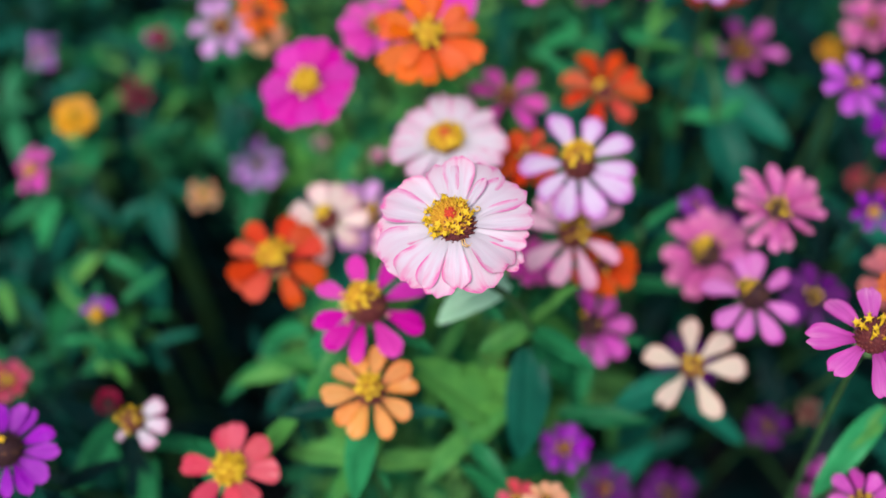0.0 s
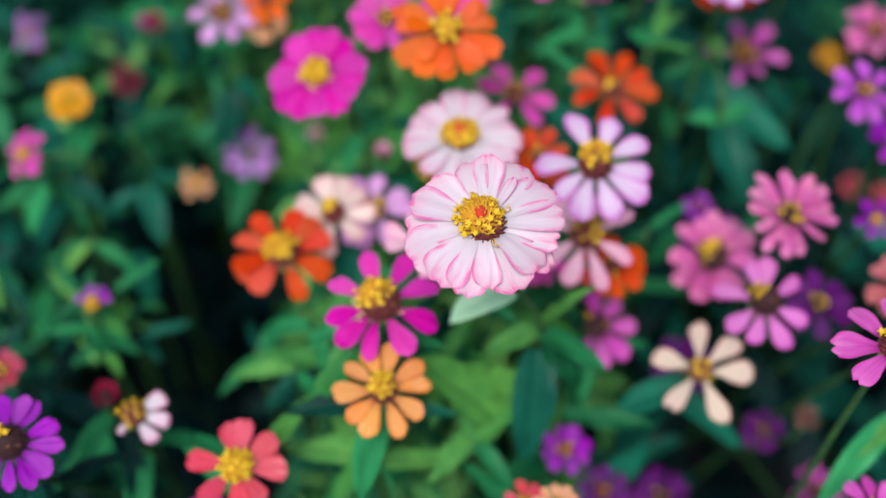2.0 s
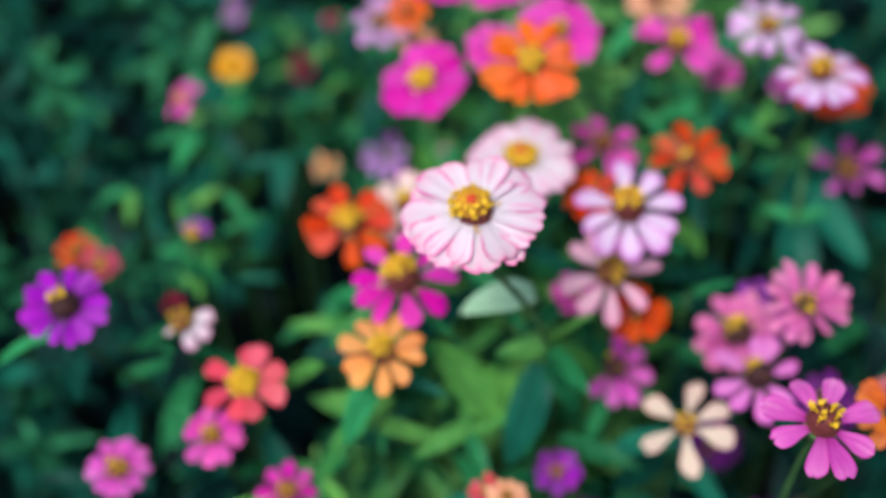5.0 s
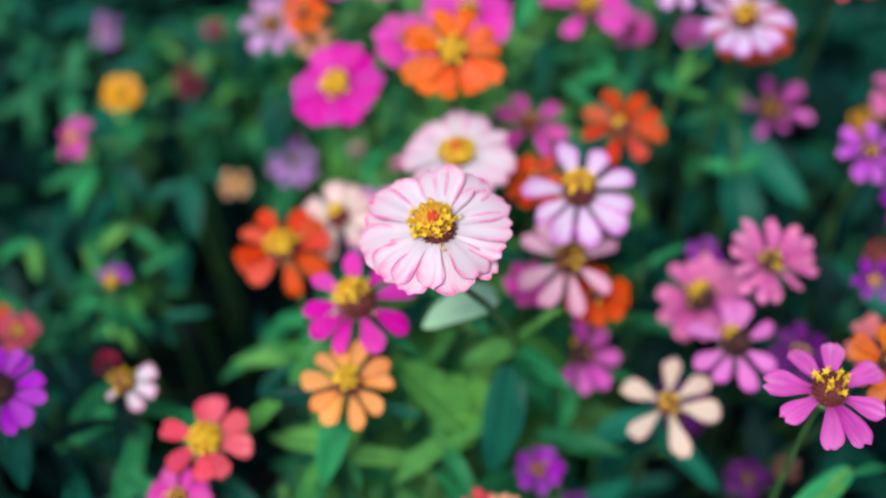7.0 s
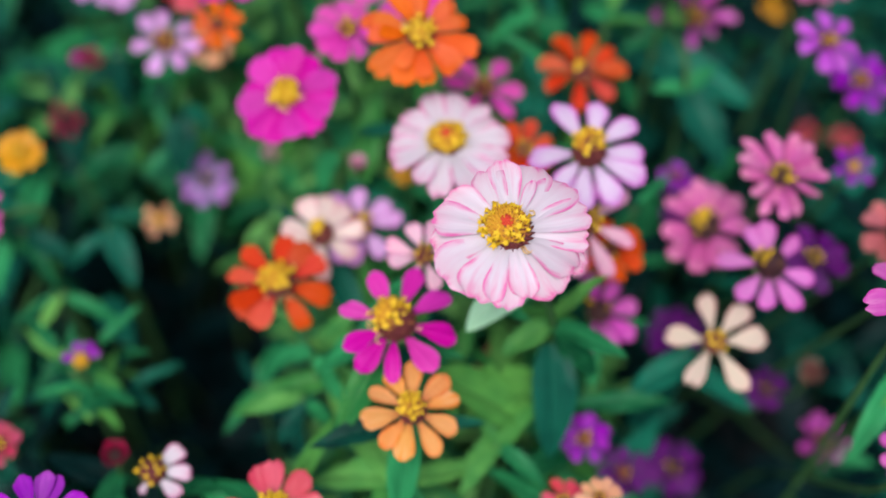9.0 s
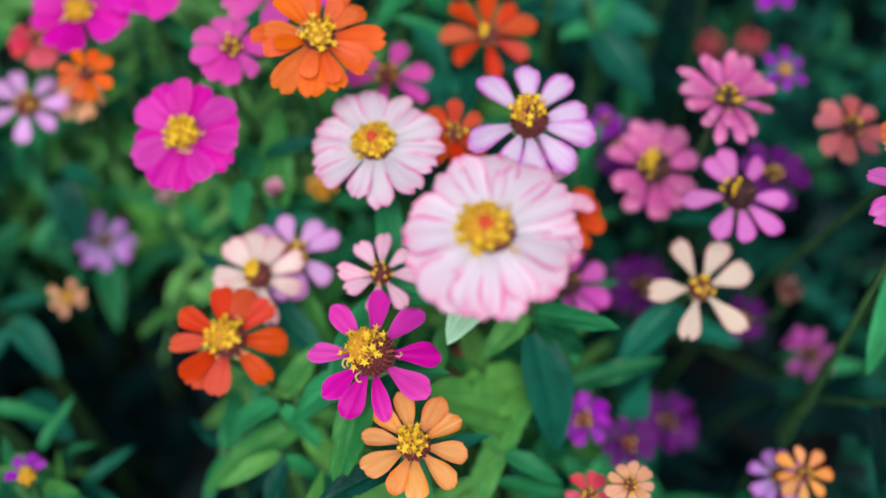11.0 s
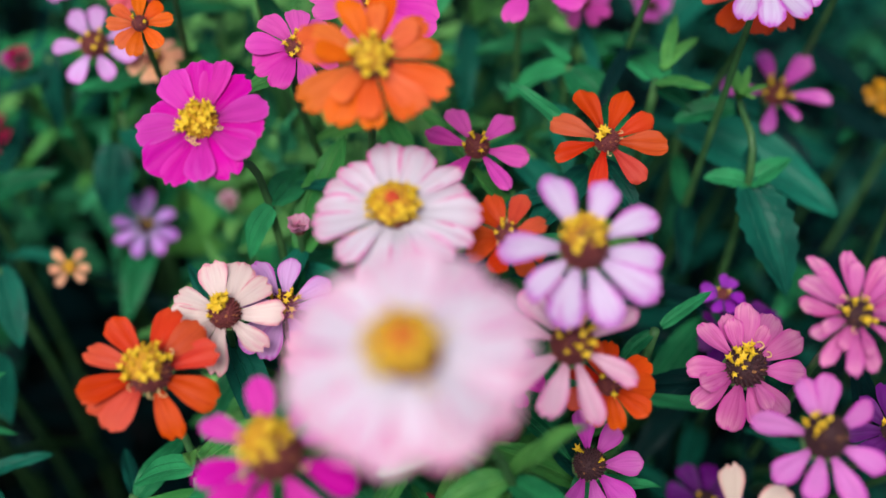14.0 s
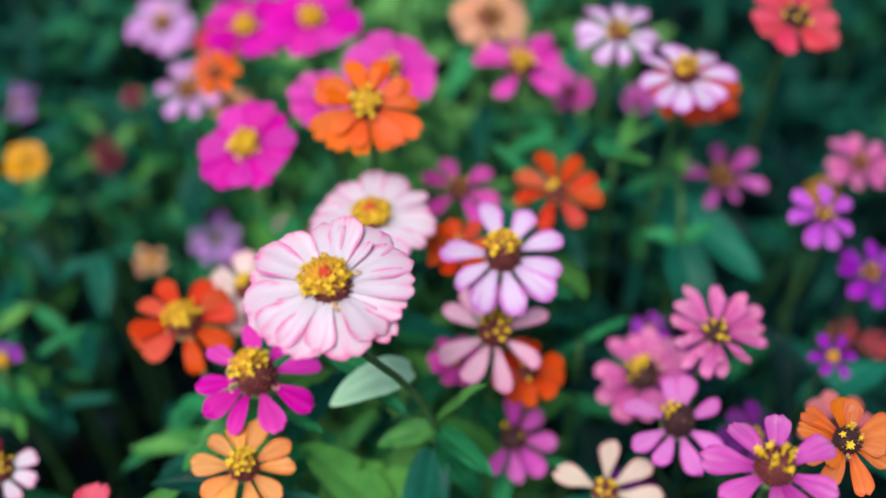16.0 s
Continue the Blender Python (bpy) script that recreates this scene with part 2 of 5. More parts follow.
PETAL = {
    "blush": petal_material("petal_blush", (0.62, 0.56, 0.625), (0.635, 0.545, 0.615), (0.65, 0.38, 0.49), (0.66, 0.12, 0.34), (0.63, 0.46, 0.56), rim_from=0.66, flush=(0.67, 0.18, 0.37)),
    "lilac_white": petal_material("petal_lilac_white", (0.56, 0.36, 0.60), (0.60, 0.47, 0.635), (0.56, 0.31, 0.585), (0.48, 0.065, 0.44), (0.50, 0.29, 0.53), rim_from=0.46, flush=(0.52, 0.16, 0.47)),
    "magenta": petal_material("petal_magenta", (0.43, 0.0065, 0.245), (0.545, 0.0085, 0.315), (0.575, 0.012, 0.335), (0.60, 0.030, 0.38), (0.36, 0.004, 0.21), flush=(0.62, 0.045, 0.40)),
    "hot_pink": petal_material("petal_hot_pink", (0.464, 0.0301, 0.275), (0.576, 0.0516, 0.344), (0.608, 0.0774, 0.361), None, (0.384, 0.0155, 0.232)),
    "orange": petal_material("petal_orange", (0.528, 0.0731, 0.00516), (0.64, 0.0989, 0.00602), (0.672, 0.12, 0.0086), None, (0.416, 0.0387, 0.00344)),
    "vermilion": petal_material("petal_vermilion", (0.43, 0.026, 0.005), (0.525, 0.046, 0.008), (0.55, 0.060, 0.011), None, (0.34, 0.013, 0.003)),
    "apricot": petal_material("petal_apricot", (0.58, 0.19, 0.060), (0.69, 0.29, 0.085), (0.70, 0.27, 0.070), (0.66, 0.17, 0.035), (0.58, 0.15, 0.038), flush=(0.74, 0.42, 0.22)),
    "cream": petal_material("petal_cream", (0.52, 0.41, 0.31), (0.60, 0.48, 0.385), (0.61, 0.46, 0.38), (0.62, 0.28, 0.255), (0.56, 0.39, 0.31), rim_from=0.66),
    "shell": petal_material("petal_shell", (0.58, 0.42, 0.40), (0.67, 0.53, 0.485), (0.67, 0.47, 0.44), (0.62, 0.20, 0.27), (0.58, 0.31, 0.32), rim_from=0.66, flush=(0.64, 0.30, 0.36)),
    "rose": petal_material("petal_rose", (0.36, 0.040, 0.21), (0.50, 0.105, 0.30), (0.61, 0.215, 0.365), (0.49, 0.060, 0.29), (0.36, 0.032, 0.18), flush=(0.74, 0.37, 0.43)),
    "mauve": petal_material("petal_mauve", (0.46, 0.10, 0.37), (0.57, 0.17, 0.47), (0.57, 0.145, 0.45), (0.50, 0.045, 0.38), (0.40, 0.055, 0.31), flush=(0.66, 0.16, 0.42)),
    "orchid": petal_material("petal_orchid", (0.39, 0.032, 0.28), (0.53, 0.075, 0.40), (0.57, 0.130, 0.43), (0.48, 0.040, 0.34), (0.36, 0.026, 0.26), flush=(0.68, 0.29, 0.52)),
    "lilac": petal_material("petal_lilac", (0.46, 0.20, 0.50), (0.58, 0.32, 0.61), (0.58, 0.28, 0.58), (0.50, 0.09, 0.45), (0.44, 0.18, 0.46), flush=(0.54, 0.13, 0.46)),
    "lavender": petal_material("petal_lavender", (0.46, 0.34, 0.58), (0.42, 0.22, 0.56), (0.41, 0.10, 0.48), (0.38, 0.06, 0.42), (0.34, 0.14, 0.44), rim_from=0.52),
    "purple_pink": petal_material("petal_purple_pink", (0.34, 0.040, 0.40), (0.44, 0.075, 0.50), (0.48, 0.12, 0.52), None, (0.27, 0.022, 0.34)),
    "violet": petal_material("petal_violet", (0.165, 0.0055, 0.26), (0.275, 0.011, 0.385), (0.33, 0.018, 0.42), None, (0.135, 0.004, 0.225), flush=(0.42, 0.045, 0.50)),
    "coral": petal_material("petal_coral", (0.50, 0.075, 0.095), (0.55, 0.050, 0.088), (0.57, 0.062, 0.105), (0.50, 0.028, 0.055), (0.40, 0.020, 0.042), flush=(0.66, 0.22, 0.23)),
    "pale_pink": petal_material("petal_pale_pink", (0.60, 0.28, 0.38), (0.72, 0.43, 0.53), (0.72, 0.38, 0.49), (0.62, 0.14, 0.353), (0.62, 0.28, 0.40), rim_from=0.60, flush=(0.68, 0.18, 0.37)),
    "yellow": petal_material("petal_yellow", (0.528, 0.206, 0.012), (0.64, 0.292, 0.0172), (0.672, 0.327, 0.0241), None, (0.448, 0.146, 0.00688)),
    "peach": petal_material("petal_peach", (0.528, 0.198, 0.103), (0.64, 0.31, 0.172), (0.656, 0.327, 0.206), None, (0.496, 0.163, 0.086)),
    # plum is a shaded copy of violet: shade is put into the pigment
    "plum": petal_material("petal_violet_shaded", (0.060, 0.003, 0.085), (0.095, 0.005, 0.130), (0.120, 0.008, 0.155), None, (0.03, 0.002, 0.05)),
    "salmon": petal_material("petal_salmon", (0.38, 0.065, 0.075), (0.50, 0.115, 0.125), (0.54, 0.16, 0.155), None, (0.30, 0.035, 0.045)),
    # a peach petal with the shade it stands in put into its colour
    "faded_brown": petal_material("petal_shaded_peach", (0.14, 0.060, 0.045), (0.20, 0.095, 0.070), (0.24, 0.12, 0.085), None, (0.10, 0.04, 0.03)),
    "crimson": petal_material("petal_crimson", (0.26, 0.020, 0.050), (0.36, 0.030, 0.075), (0.42, 0.050, 0.11), None, (0.20, 0.012, 0.03), flush=(0.48, 0.12, 0.18)),
    "tangerine": petal_material("petal_tangerine", (0.46, 0.085, 0.020), (0.60, 0.150, 0.032), (0.62, 0.175, 0.045), (0.56, 0.10, 0.018), (0.42, 0.060, 0.014), flush=(0.68, 0.34, 0.17)),
    "maroon": petal_material("petal_maroon", (0.15, 0.006, 0.030), (0.24, 0.009, 0.045), (0.27, 0.014, 0.060), None, (0.10, 0.004, 0.020)),
}
LEAF = [
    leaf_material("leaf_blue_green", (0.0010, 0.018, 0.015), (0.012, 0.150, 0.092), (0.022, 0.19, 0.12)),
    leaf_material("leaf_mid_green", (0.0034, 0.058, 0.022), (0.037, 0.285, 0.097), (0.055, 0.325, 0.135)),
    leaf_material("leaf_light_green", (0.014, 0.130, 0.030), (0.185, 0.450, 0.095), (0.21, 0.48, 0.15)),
    leaf_material("leaf_speckled", (0.014, 0.125, 0.030), (0.115, 0.335, 0.060), (0.14, 0.37, 0.10), 0.55),
    # shaded copy of the leaf greens, with deep shade put into the colour
    leaf_material("leaf_shaded_green", (0.0008, 0.009, 0.0090), (0.004, 0.026, 0.024), (0.005, 0.030, 0.027), 0.3, gloss=0.05),
    # pale mint imitates the glossy reflection on one leaf by colour
    leaf_material("leaf_sheen_mint", (0.24, 0.48, 0.29), (0.42, 0.64, 0.42), (0.48, 0.68, 0.50)),
]
LEAF_MASS = [
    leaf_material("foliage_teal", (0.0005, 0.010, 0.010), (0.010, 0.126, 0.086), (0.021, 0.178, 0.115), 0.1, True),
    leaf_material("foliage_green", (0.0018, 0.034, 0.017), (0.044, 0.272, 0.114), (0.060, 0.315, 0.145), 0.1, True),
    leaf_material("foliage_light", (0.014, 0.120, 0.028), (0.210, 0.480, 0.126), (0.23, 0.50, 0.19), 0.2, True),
    # shaded copy of the foliage greens; the dark under the canopy is painted in
    leaf_material("foliage_shaded_green", (0.0007, 0.0055, 0.0075), (0.0028, 0.019, 0.021), (0.003, 0.021, 0.021), 0.2, True, 0.04),
]
STEM = plain_plant("stem_green", (0.028, 0.092, 0.026), (0.062, 0.155, 0.044), 60, 0.55)
CALYX = plain_plant("calyx_green", (0.04, 0.10, 0.03), (0.09, 0.17, 0.05), 160, 0.6)
DISC = {
    "red": disc_material("disc_red", (0.52, 0.050, 0.018), (0.36, 0.026, 0.016), (0.60, 0.10, 0.02), 0.3),
    "brown": disc_material("disc_brown", (0.055, 0.010, 0.014), (0.13, 0.024, 0.022), (0.36, 0.13, 0.035), 0.28),
    "dark": disc_material("disc_dark", (0.016, 0.006, 0.009), (0.042, 0.012, 0.014), (0.26, 0.11, 0.035), 0.24),
    "gold": disc_material("disc_gold", (0.48, 0.25, 0.010), (0.36, 0.15, 0.010), (0.62, 0.40, 0.02), 0.35),
}
FLORET = star_material("floret_yellow", (0.56, 0.33, 0.010), (0.68, 0.45, 0.020))
ANTHER = star_material("style_cream", (0.66, 0.36, 0.16), (0.72, 0.52, 0.22))
SOIL = soil_material()


# ---------------------------------------------------------------- shapes
def mesh_of(name, verts, faces, material, uvs=None, smooth=True):
    me = bpy.data.meshes.new(name)
    me.from_pydata(verts, [], faces)
    if uvs is not None:
        layer = me.uv_layers.new(name="sheet")
        for loop in me.loops:
            layer.data[loop.index].uv = uvs[loop.vertex_index]
    if smooth:
        me.polygons.foreach_set("use_smooth", [True] * len(me.polygons))
    me.materials.append(material)
    me.update()
    return me


def part(name, me, parent, m=None, label=""):
    """Links a mesh as one object under a thing or a part, at the pose m in its parent's space."""
    ob = new(name, me)
    ob.parent = parent
    if m is not None:
        ob.matrix_basis = m
    if label:
        ob["label"] = label
    return ob


def grid_faces(nu, nv):
    return [(j * (nu + 1) + i, j * (nu + 1) + i + 1, (j + 1) * (nu + 1) + i + 1, (j + 1) * (nu + 1) + i) for j in range(nv) for i in range(nu)]


def petal_shape(style, rng):
    """Vertices of a petal of length 1 along +y; its claw at the origin, its face up, its tip nicked into a few small lobes."""
    width, base, notch, droop, cup, curl, full = {
        "broad": (0.56, 0.34, 0.06, 0.13, 0.05, 0.05, 0.78),
        "wide": (0.68, 0.40, 0.07, 0.11, 0.02, 0.04, 0.87),
        "spoon": (0.49, 0.20, 0.03, 0.12, 0.12, 0.06, 0.75),
        "slim": (0.37, 0.22, 0.03, 0.10, 0.12, 0.05, 0.80),
        "paddle": (0.46, 0.15, 0.10, 0.10, 0.05, 0.03, 0.74),
    }[style]
    nu, nv = 10, 10
    width *= rng.uniform(0.88, 1.12)
    droop *= rng.uniform(0.2, 1.8)
    cup *= rng.uniform(-0.4, 1.6)
    curl *= rng.uniform(-0.3, 2.0)
    twist = rng.uniform(-0.20, 0.20)
    bend = rng.uniform(-0.07, 0.07)
    lop = rng.uniform(-0.04, 0.04)
    notch *= rng.uniform(0.2, 1.8)
    lobes, nick = rng.choice((2.0, 2.6, 3.2)), rng.uniform(0.004, 0.017)
    p1, p2, p3 = rng.uniform(0, 6), rng.uniform(0, 6), rng.uniform(0, 6)
    verts, uvs = [], []
    for j in range(nv + 1):
        v = (j / nv) ** 0.85
        grow = base + (1 - base) * (3 * min(v / 0.72, 1) ** 2 - 2 * min(v / 0.72, 1) ** 3)
        close = 1.0 if v < full else math.sqrt(max(0.0, 1 - ((v - full) / (1.085 - full)) ** 2))
        w = width / 2 * grow * close * (1 + 0.03 * math.sin(9 * v + p3))
        for i in range(nu + 1):
            u = 2 * i / nu - 1
            x = u * w
            tip = v**7
            y = v - tip * (0.10 * u * u + lop * u + notch * math.exp(-((u / 0.30) ** 2)) + nick * (1 + math.cos(lobes * math.pi * u + p1)) * 0.8)
            z = 0.07 * v - droop * v * v + cup * w * 2 * u * u * (0.4 + 0.6 * (1 - v)) - curl * tip * abs(u)
            z += 0.009 * math.cos(u * 7.0) * math.sin(math.pi * min(v, 0.92)) + 0.012 * math.sin(6 * v + p2 + u) + 0.012 * tip * math.sin(7 * u + p3)
            z += twist * x * v
            verts.append((x + bend * v * v, y, z))
            uvs.append((i / nu, v))
    return verts, grid_faces(nu, nv), uvs


PETAL_STOCK = {}


def petal_meshes(kind, style):
    if (kind, style) not in PETAL_STOCK:
        rng = random.Random(f"{kind}{style}")
        made = []
        for _ in range(9):
            verts, faces, uvs = petal_shape(style, rng)
            made.append(mesh_of("petal", verts, faces, PETAL[kind], uvs))
        PETAL_STOCK[kind, style] = made
    return PETAL_STOCK[kind, style]


def leaf_shape(rng, broad=1.0, teeth=0.0, nu=8, nv=14, bites=0):
    """Vertices of a leaf of length 1 along +y, with a folded midrib, three long ribs, an arch and a wavy rim."""
    width = 0.50 * broad * rng.uniform(0.85, 1.15)
    arch, fold = rng.uniform(0.10, 0.38), rng.uniform(0.14, 0.42)
    sway, twist = rng.uniform(-0.10, 0.10), rng.uniform(-0.35, 0.35)
    p1, p2 = rng.uniform(0, 6), rng.uniform(0, 6)
    gnawed = [(rng.choice((-1, 1)), rng.uniform(0.2, 0.9), rng.uniform(0.015, 0.035), rng.uniform(0.12, 0.34)) for _ in range(bites)]
    verts, uvs = [], []
    for j in range(nv + 1):
        v = j / nv
        prof = (v + 0.06) ** 0.55 * max(0.0, 1 - v) ** 0.78 * 1.62
        prof = max(prof, 0.015)
        if teeth and 0.12 < v < 0.97:
            prof *= 1 + teeth * (0.5 if j % 2 else -0.5)
        for i in range(nu + 1):
            u = 2 * i / nu - 1
            w = width / 2 * prof
            for flank, at, reach, deep in gnawed:
                if u * flank > 0:
                    w *= 1 - deep * math.exp(-(((v - at) / reach) ** 4))
            x = u * w
            z = fold * abs(x) - arch * v * v + 0.10 * v
            z += (0.018 * math.sin(9 * v + p1 + 2 * u) + 0.005 * math.sin(23 * v + p2)) * abs(u) - 0.012 * math.cos(abs(u) * 7.0) * prof
            z += twist * x * v
            verts.append((x + sway * v * v, v, z))
            uvs.append((i / nu, v))
    return verts, grid_faces(nu, nv), uvs


leaf_rng = random.Random(11)
LEAF_STOCK = []
for mat in LEAF:
    row = []
    for k in range(5):
        eaten = (2, 3, 1, 4, 2)[k] if mat == LEAF[3] else k % 2
        verts, faces, uvs = leaf_shape(leaf_rng, (0.52, 0.78, 0.95, 0.62, 0.85)[k], 0.0, 8, 28 if eaten else 14, eaten)
        row.append(mesh_of("leaf", verts, faces, mat, uvs))
    LEAF_STOCK.append(row)
verts, faces, uvs = leaf_shape(leaf_rng, 1.25, 0.16)
TOOTHED = [mesh_of("toothed_leaf", verts, faces, LEAF[k], uvs) for k in (0, 1)]


def tube(points, radii, material, sides=8, name="stem"):
    """A round stalk along a line of points."""
    verts, faces = [], []
    pts = [Vector(p) for p in points]
    side = Vector((1, 0, 0))
    for k, p in enumerate(pts):
        ahead = (pts[min(k + 1, len(pts) - 1)] - pts[max(k - 1, 0)]).normalized()
        side = (side - ahead * side.dot(ahead)).normalized()
        other = ahead.cross(side)
        for s in range(sides):
            a = 2 * math.pi * s / sides
            verts.append(p + (side * math.cos(a) + other * math.sin(a)) * radii[k])
    for k in range(len(pts) - 1):
        for s in range(sides):
            t = (s + 1) % sides
            faces.append((k * sides + s, k * sides + t, (k + 1) * sides + t, (k + 1) * sides + s))
    faces.append(tuple(range(sides))[::-1])
    faces.append(tuple((len(pts) - 1) * sides + s for s in range(sides)))
    return mesh_of(name, verts, faces, material)


def curve_through(points, count):
    """Points along a smooth line through the given ones."""
    pts = [Vector(p) for p in points]
    pts = [2 * pts[0] - pts[1]] + pts + [2 * pts[-1] - pts[-2]]
    out = []
    spans = len(pts) - 3
    for k in range(count + 1):
        f = k / count * spans
        n = min(int(f), spans - 1)
        t = f - n
        a, b, c, d = pts[n : n + 4]
        out.append(0.5 * (2 * b + (c - a) * t + (2 * a - 5 * b + 4 * c - d) * t * t + (3 * b - a - 3 * c + d) * t**3))
    return out


def disc_shape(rng, high):
    """A low cone of overlapping chaff scales, of radius 1."""
    verts, faces = [], []
    rings, sides = 6, 18
    for j in range(rings + 1):
        a = j / rings * math.pi / 2
        r, z = math.cos(a) ** 0.8 if j < rings else 0.0, high * math.sin(a)
        for s in range(sides):
            b = 2 * math.pi * s / sides
            verts.append((0.93 * r * math.cos(b), 0.93 * r * math.sin(b), z))
    for j in range(rings):
        for s in range(sides):
            t = (s + 1) % sides
            faces.append((j * sides + s, j * sides + t, (j + 1) * sides + t, (j + 1) * sides + s))
    count = 110
    for k in range(count):
        h = 1 - (k + 0.5) / count * 0.98
        b = k * 2.39996
        r = math.sqrt(max(0, 1 - h * h)) ** 0.85
        out = Vector((math.cos(b) * r, math.sin(b) * r, h * 0.9)).normalized()
        foot = Vector((math.cos(b) * r * 0.93, math.sin(b) * r * 0.93, h * high))
        across = out.cross(Vector((0, 0, 1)))
        across = across.normalized() if across.length > 1e-3 else Vector((1, 0, 0))
        lift = across.cross(out)
        size = rng.uniform(0.15, 0.22)
        point = foot + out * size * 0.9 - lift * size * 0.2 + Vector((0, 0, size * 0.9))
        n = len(verts)
        for q in (across * size * 0.6, lift * size * 0.6, -across * size * 0.6, -lift * size * 0.6):
            verts.append(foot + q - out * 0.03)
        verts.append(point)
        faces += [(n, n + 1, n + 4), (n + 1, n + 2, n + 4), (n + 2, n + 3, n + 4), (n + 3, n, n + 4)]
    return verts, faces


DISC_STOCK = {}


def disc_mesh(kind, high):
    key = (kind, round(high, 1))
    if key not in DISC_STOCK:
        verts, faces = disc_shape(random.Random(5), key[1])
        DISC_STOCK[key] = mesh_of("flower_head", verts, faces, DISC[kind])
    return DISC_STOCK[key]


def star_floret(rng):
    """A tiny five-lobed floret on a short tube, of radius 1, its lobes bent back unevenly."""
    verts, faces = [(0, 0, 0.62)], []
    for s in range(5):
        a = 2 * math.pi * s / 5 + rng.uniform(-0.12, 0.12)
        long, bent = rng.uniform(0.72, 1.08), rng.uniform(-0.25, 0.45)
        for b, r, z in ((a - 0.44, 0.46, 0.85), (a, long, 0.95 + bent), (a + 0.44, 0.46, 0.85)):
            verts.append((r * math.cos(b), r * math.sin(b), z))
        faces += [(0, 3 * s + 1, 3 * s + 2), (0, 3 * s + 2, 3 * s + 3), (0, 3 * s + 3, 1 + (3 * s + 3) % 15)]
    n = len(verts)
    for s in range(5):
        a = 2 * math.pi * s / 5
        verts += [(0.44 * math.cos(a), 0.44 * math.sin(a), 0.8), (0.26 * math.cos(a), 0.26 * math.sin(a), -0.8)]
    for s in range(5):
        t = (s + 1) % 5
        faces.append((n + 2 * s, n + 2 * s + 1, n + 2 * t + 1, n + 2 * t))
    return mesh_of("floret", verts, faces, FLORET)


star_rng = random.Random(3)
STARS = [star_floret(star_rng) for _ in range(7)]


def calyx_mesh():
    """The green cup of blunt overlapping bracts under a head, of radius 1 at its rim at the origin."""
    verts, faces = [], []
    profile = [(0.16, -1.15), (0.5, -1.05), (0.85, -0.75), (1.0, -0.35), (1.02, -0.05), (0.9, 0.02)]
    sides = 16
    for r, z in profile:
        for s in range(sides):
            a = 2 * math.pi * s / sides
            k = 1 + 0.05 * (s % 2)
            verts.append((r * k * math.cos(a), r * k * math.sin(a), z))
    for j in range(len(profile) - 1):
        for s in range(sides):
            t = (s + 1) % sides
            faces.append((j * sides + s, j * sides + t, (j + 1) * sides + t, (j + 1) * sides + s))
    return mesh_of("calyx", verts, faces, CALYX)


CALYX_MESH = calyx_mesh()


def style_thread():
    pts = [Vector((0, 0, 0)), Vector((0.3, 0.1, 0.5)), Vector((0.8, 0.0, 0.6)), Vector((1.0, 0.4, 0.3)), Vector((0.8, 0.6, 0.2))]
    line = curve_through(pts, 10)
    return tube(line, [0.07] * 11, ANTHER, 5, "style")


STYLE = style_thread()


def turn_to(normal, spin=0.0):
    """The turn that lays local +z along a direction."""
    return Vector(normal).to_track_quat("Z", "Y").to_matrix().to_4x4() @ Matrix.Rotation(spin, 4, "Z")


def add_leaf(thing, base, tip, shade, variant, broad=1.0, up=(0, 0, 1), mesh=None):
    """A leaf from its foot to its tip, both in the thing's space."""
    base, tip = Vector(base), Vector(tip)
    ahead = tip - base
    size = ahead.length
    ahead.normalize()
    side = ahead.cross(Vector(up))
    side = side.normalized() if side.length > 1e-4 else Vector((1, 0, 0))
    above = side.cross(ahead)
    m = Matrix((side * size * broad, ahead * size, above * size)).transposed().to_4x4()
    m.translation = base
    return part("leaf", mesh or LEAF_STOCK[shade][variant], thing, m)


def near_gap(x, y, wide=1.0):
    """The two places where the bed opens down to the near-black soil."""
    left = ((x + 0.160) / (0.075 * wide)) ** 2 + ((y - 0.14) / (0.13 * wide)) ** 2 < 1
    return left or ((x - 0.215) / (0.065 * wide)) ** 2 + ((y - 0.05) / (0.085 * wide)) ** 2 < 1


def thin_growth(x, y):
    """How much of the leafy growth stands at a place: full in the middle and at the back, sparse at the flanks to keep
    them dark.
    """
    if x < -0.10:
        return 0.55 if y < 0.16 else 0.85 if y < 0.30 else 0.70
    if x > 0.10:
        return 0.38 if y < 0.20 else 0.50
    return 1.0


HEADS, WAITING = [], []
VIEW_WAY = Vector((0.0, -0.48, 0.88)).normalized()


def hides_a_head(points):
    """Whether a leaf would hide a flower from the camera's mean direction; such leaves are left out to fit the view."""
    for head, radius in HEADS:
        for p in points:
            off = p - head
            if off.dot(VIEW_WAY) > -0.004 and (off - VIEW_WAY * off.dot(VIEW_WAY)).length < radius + 0.012:
                return True
    return False


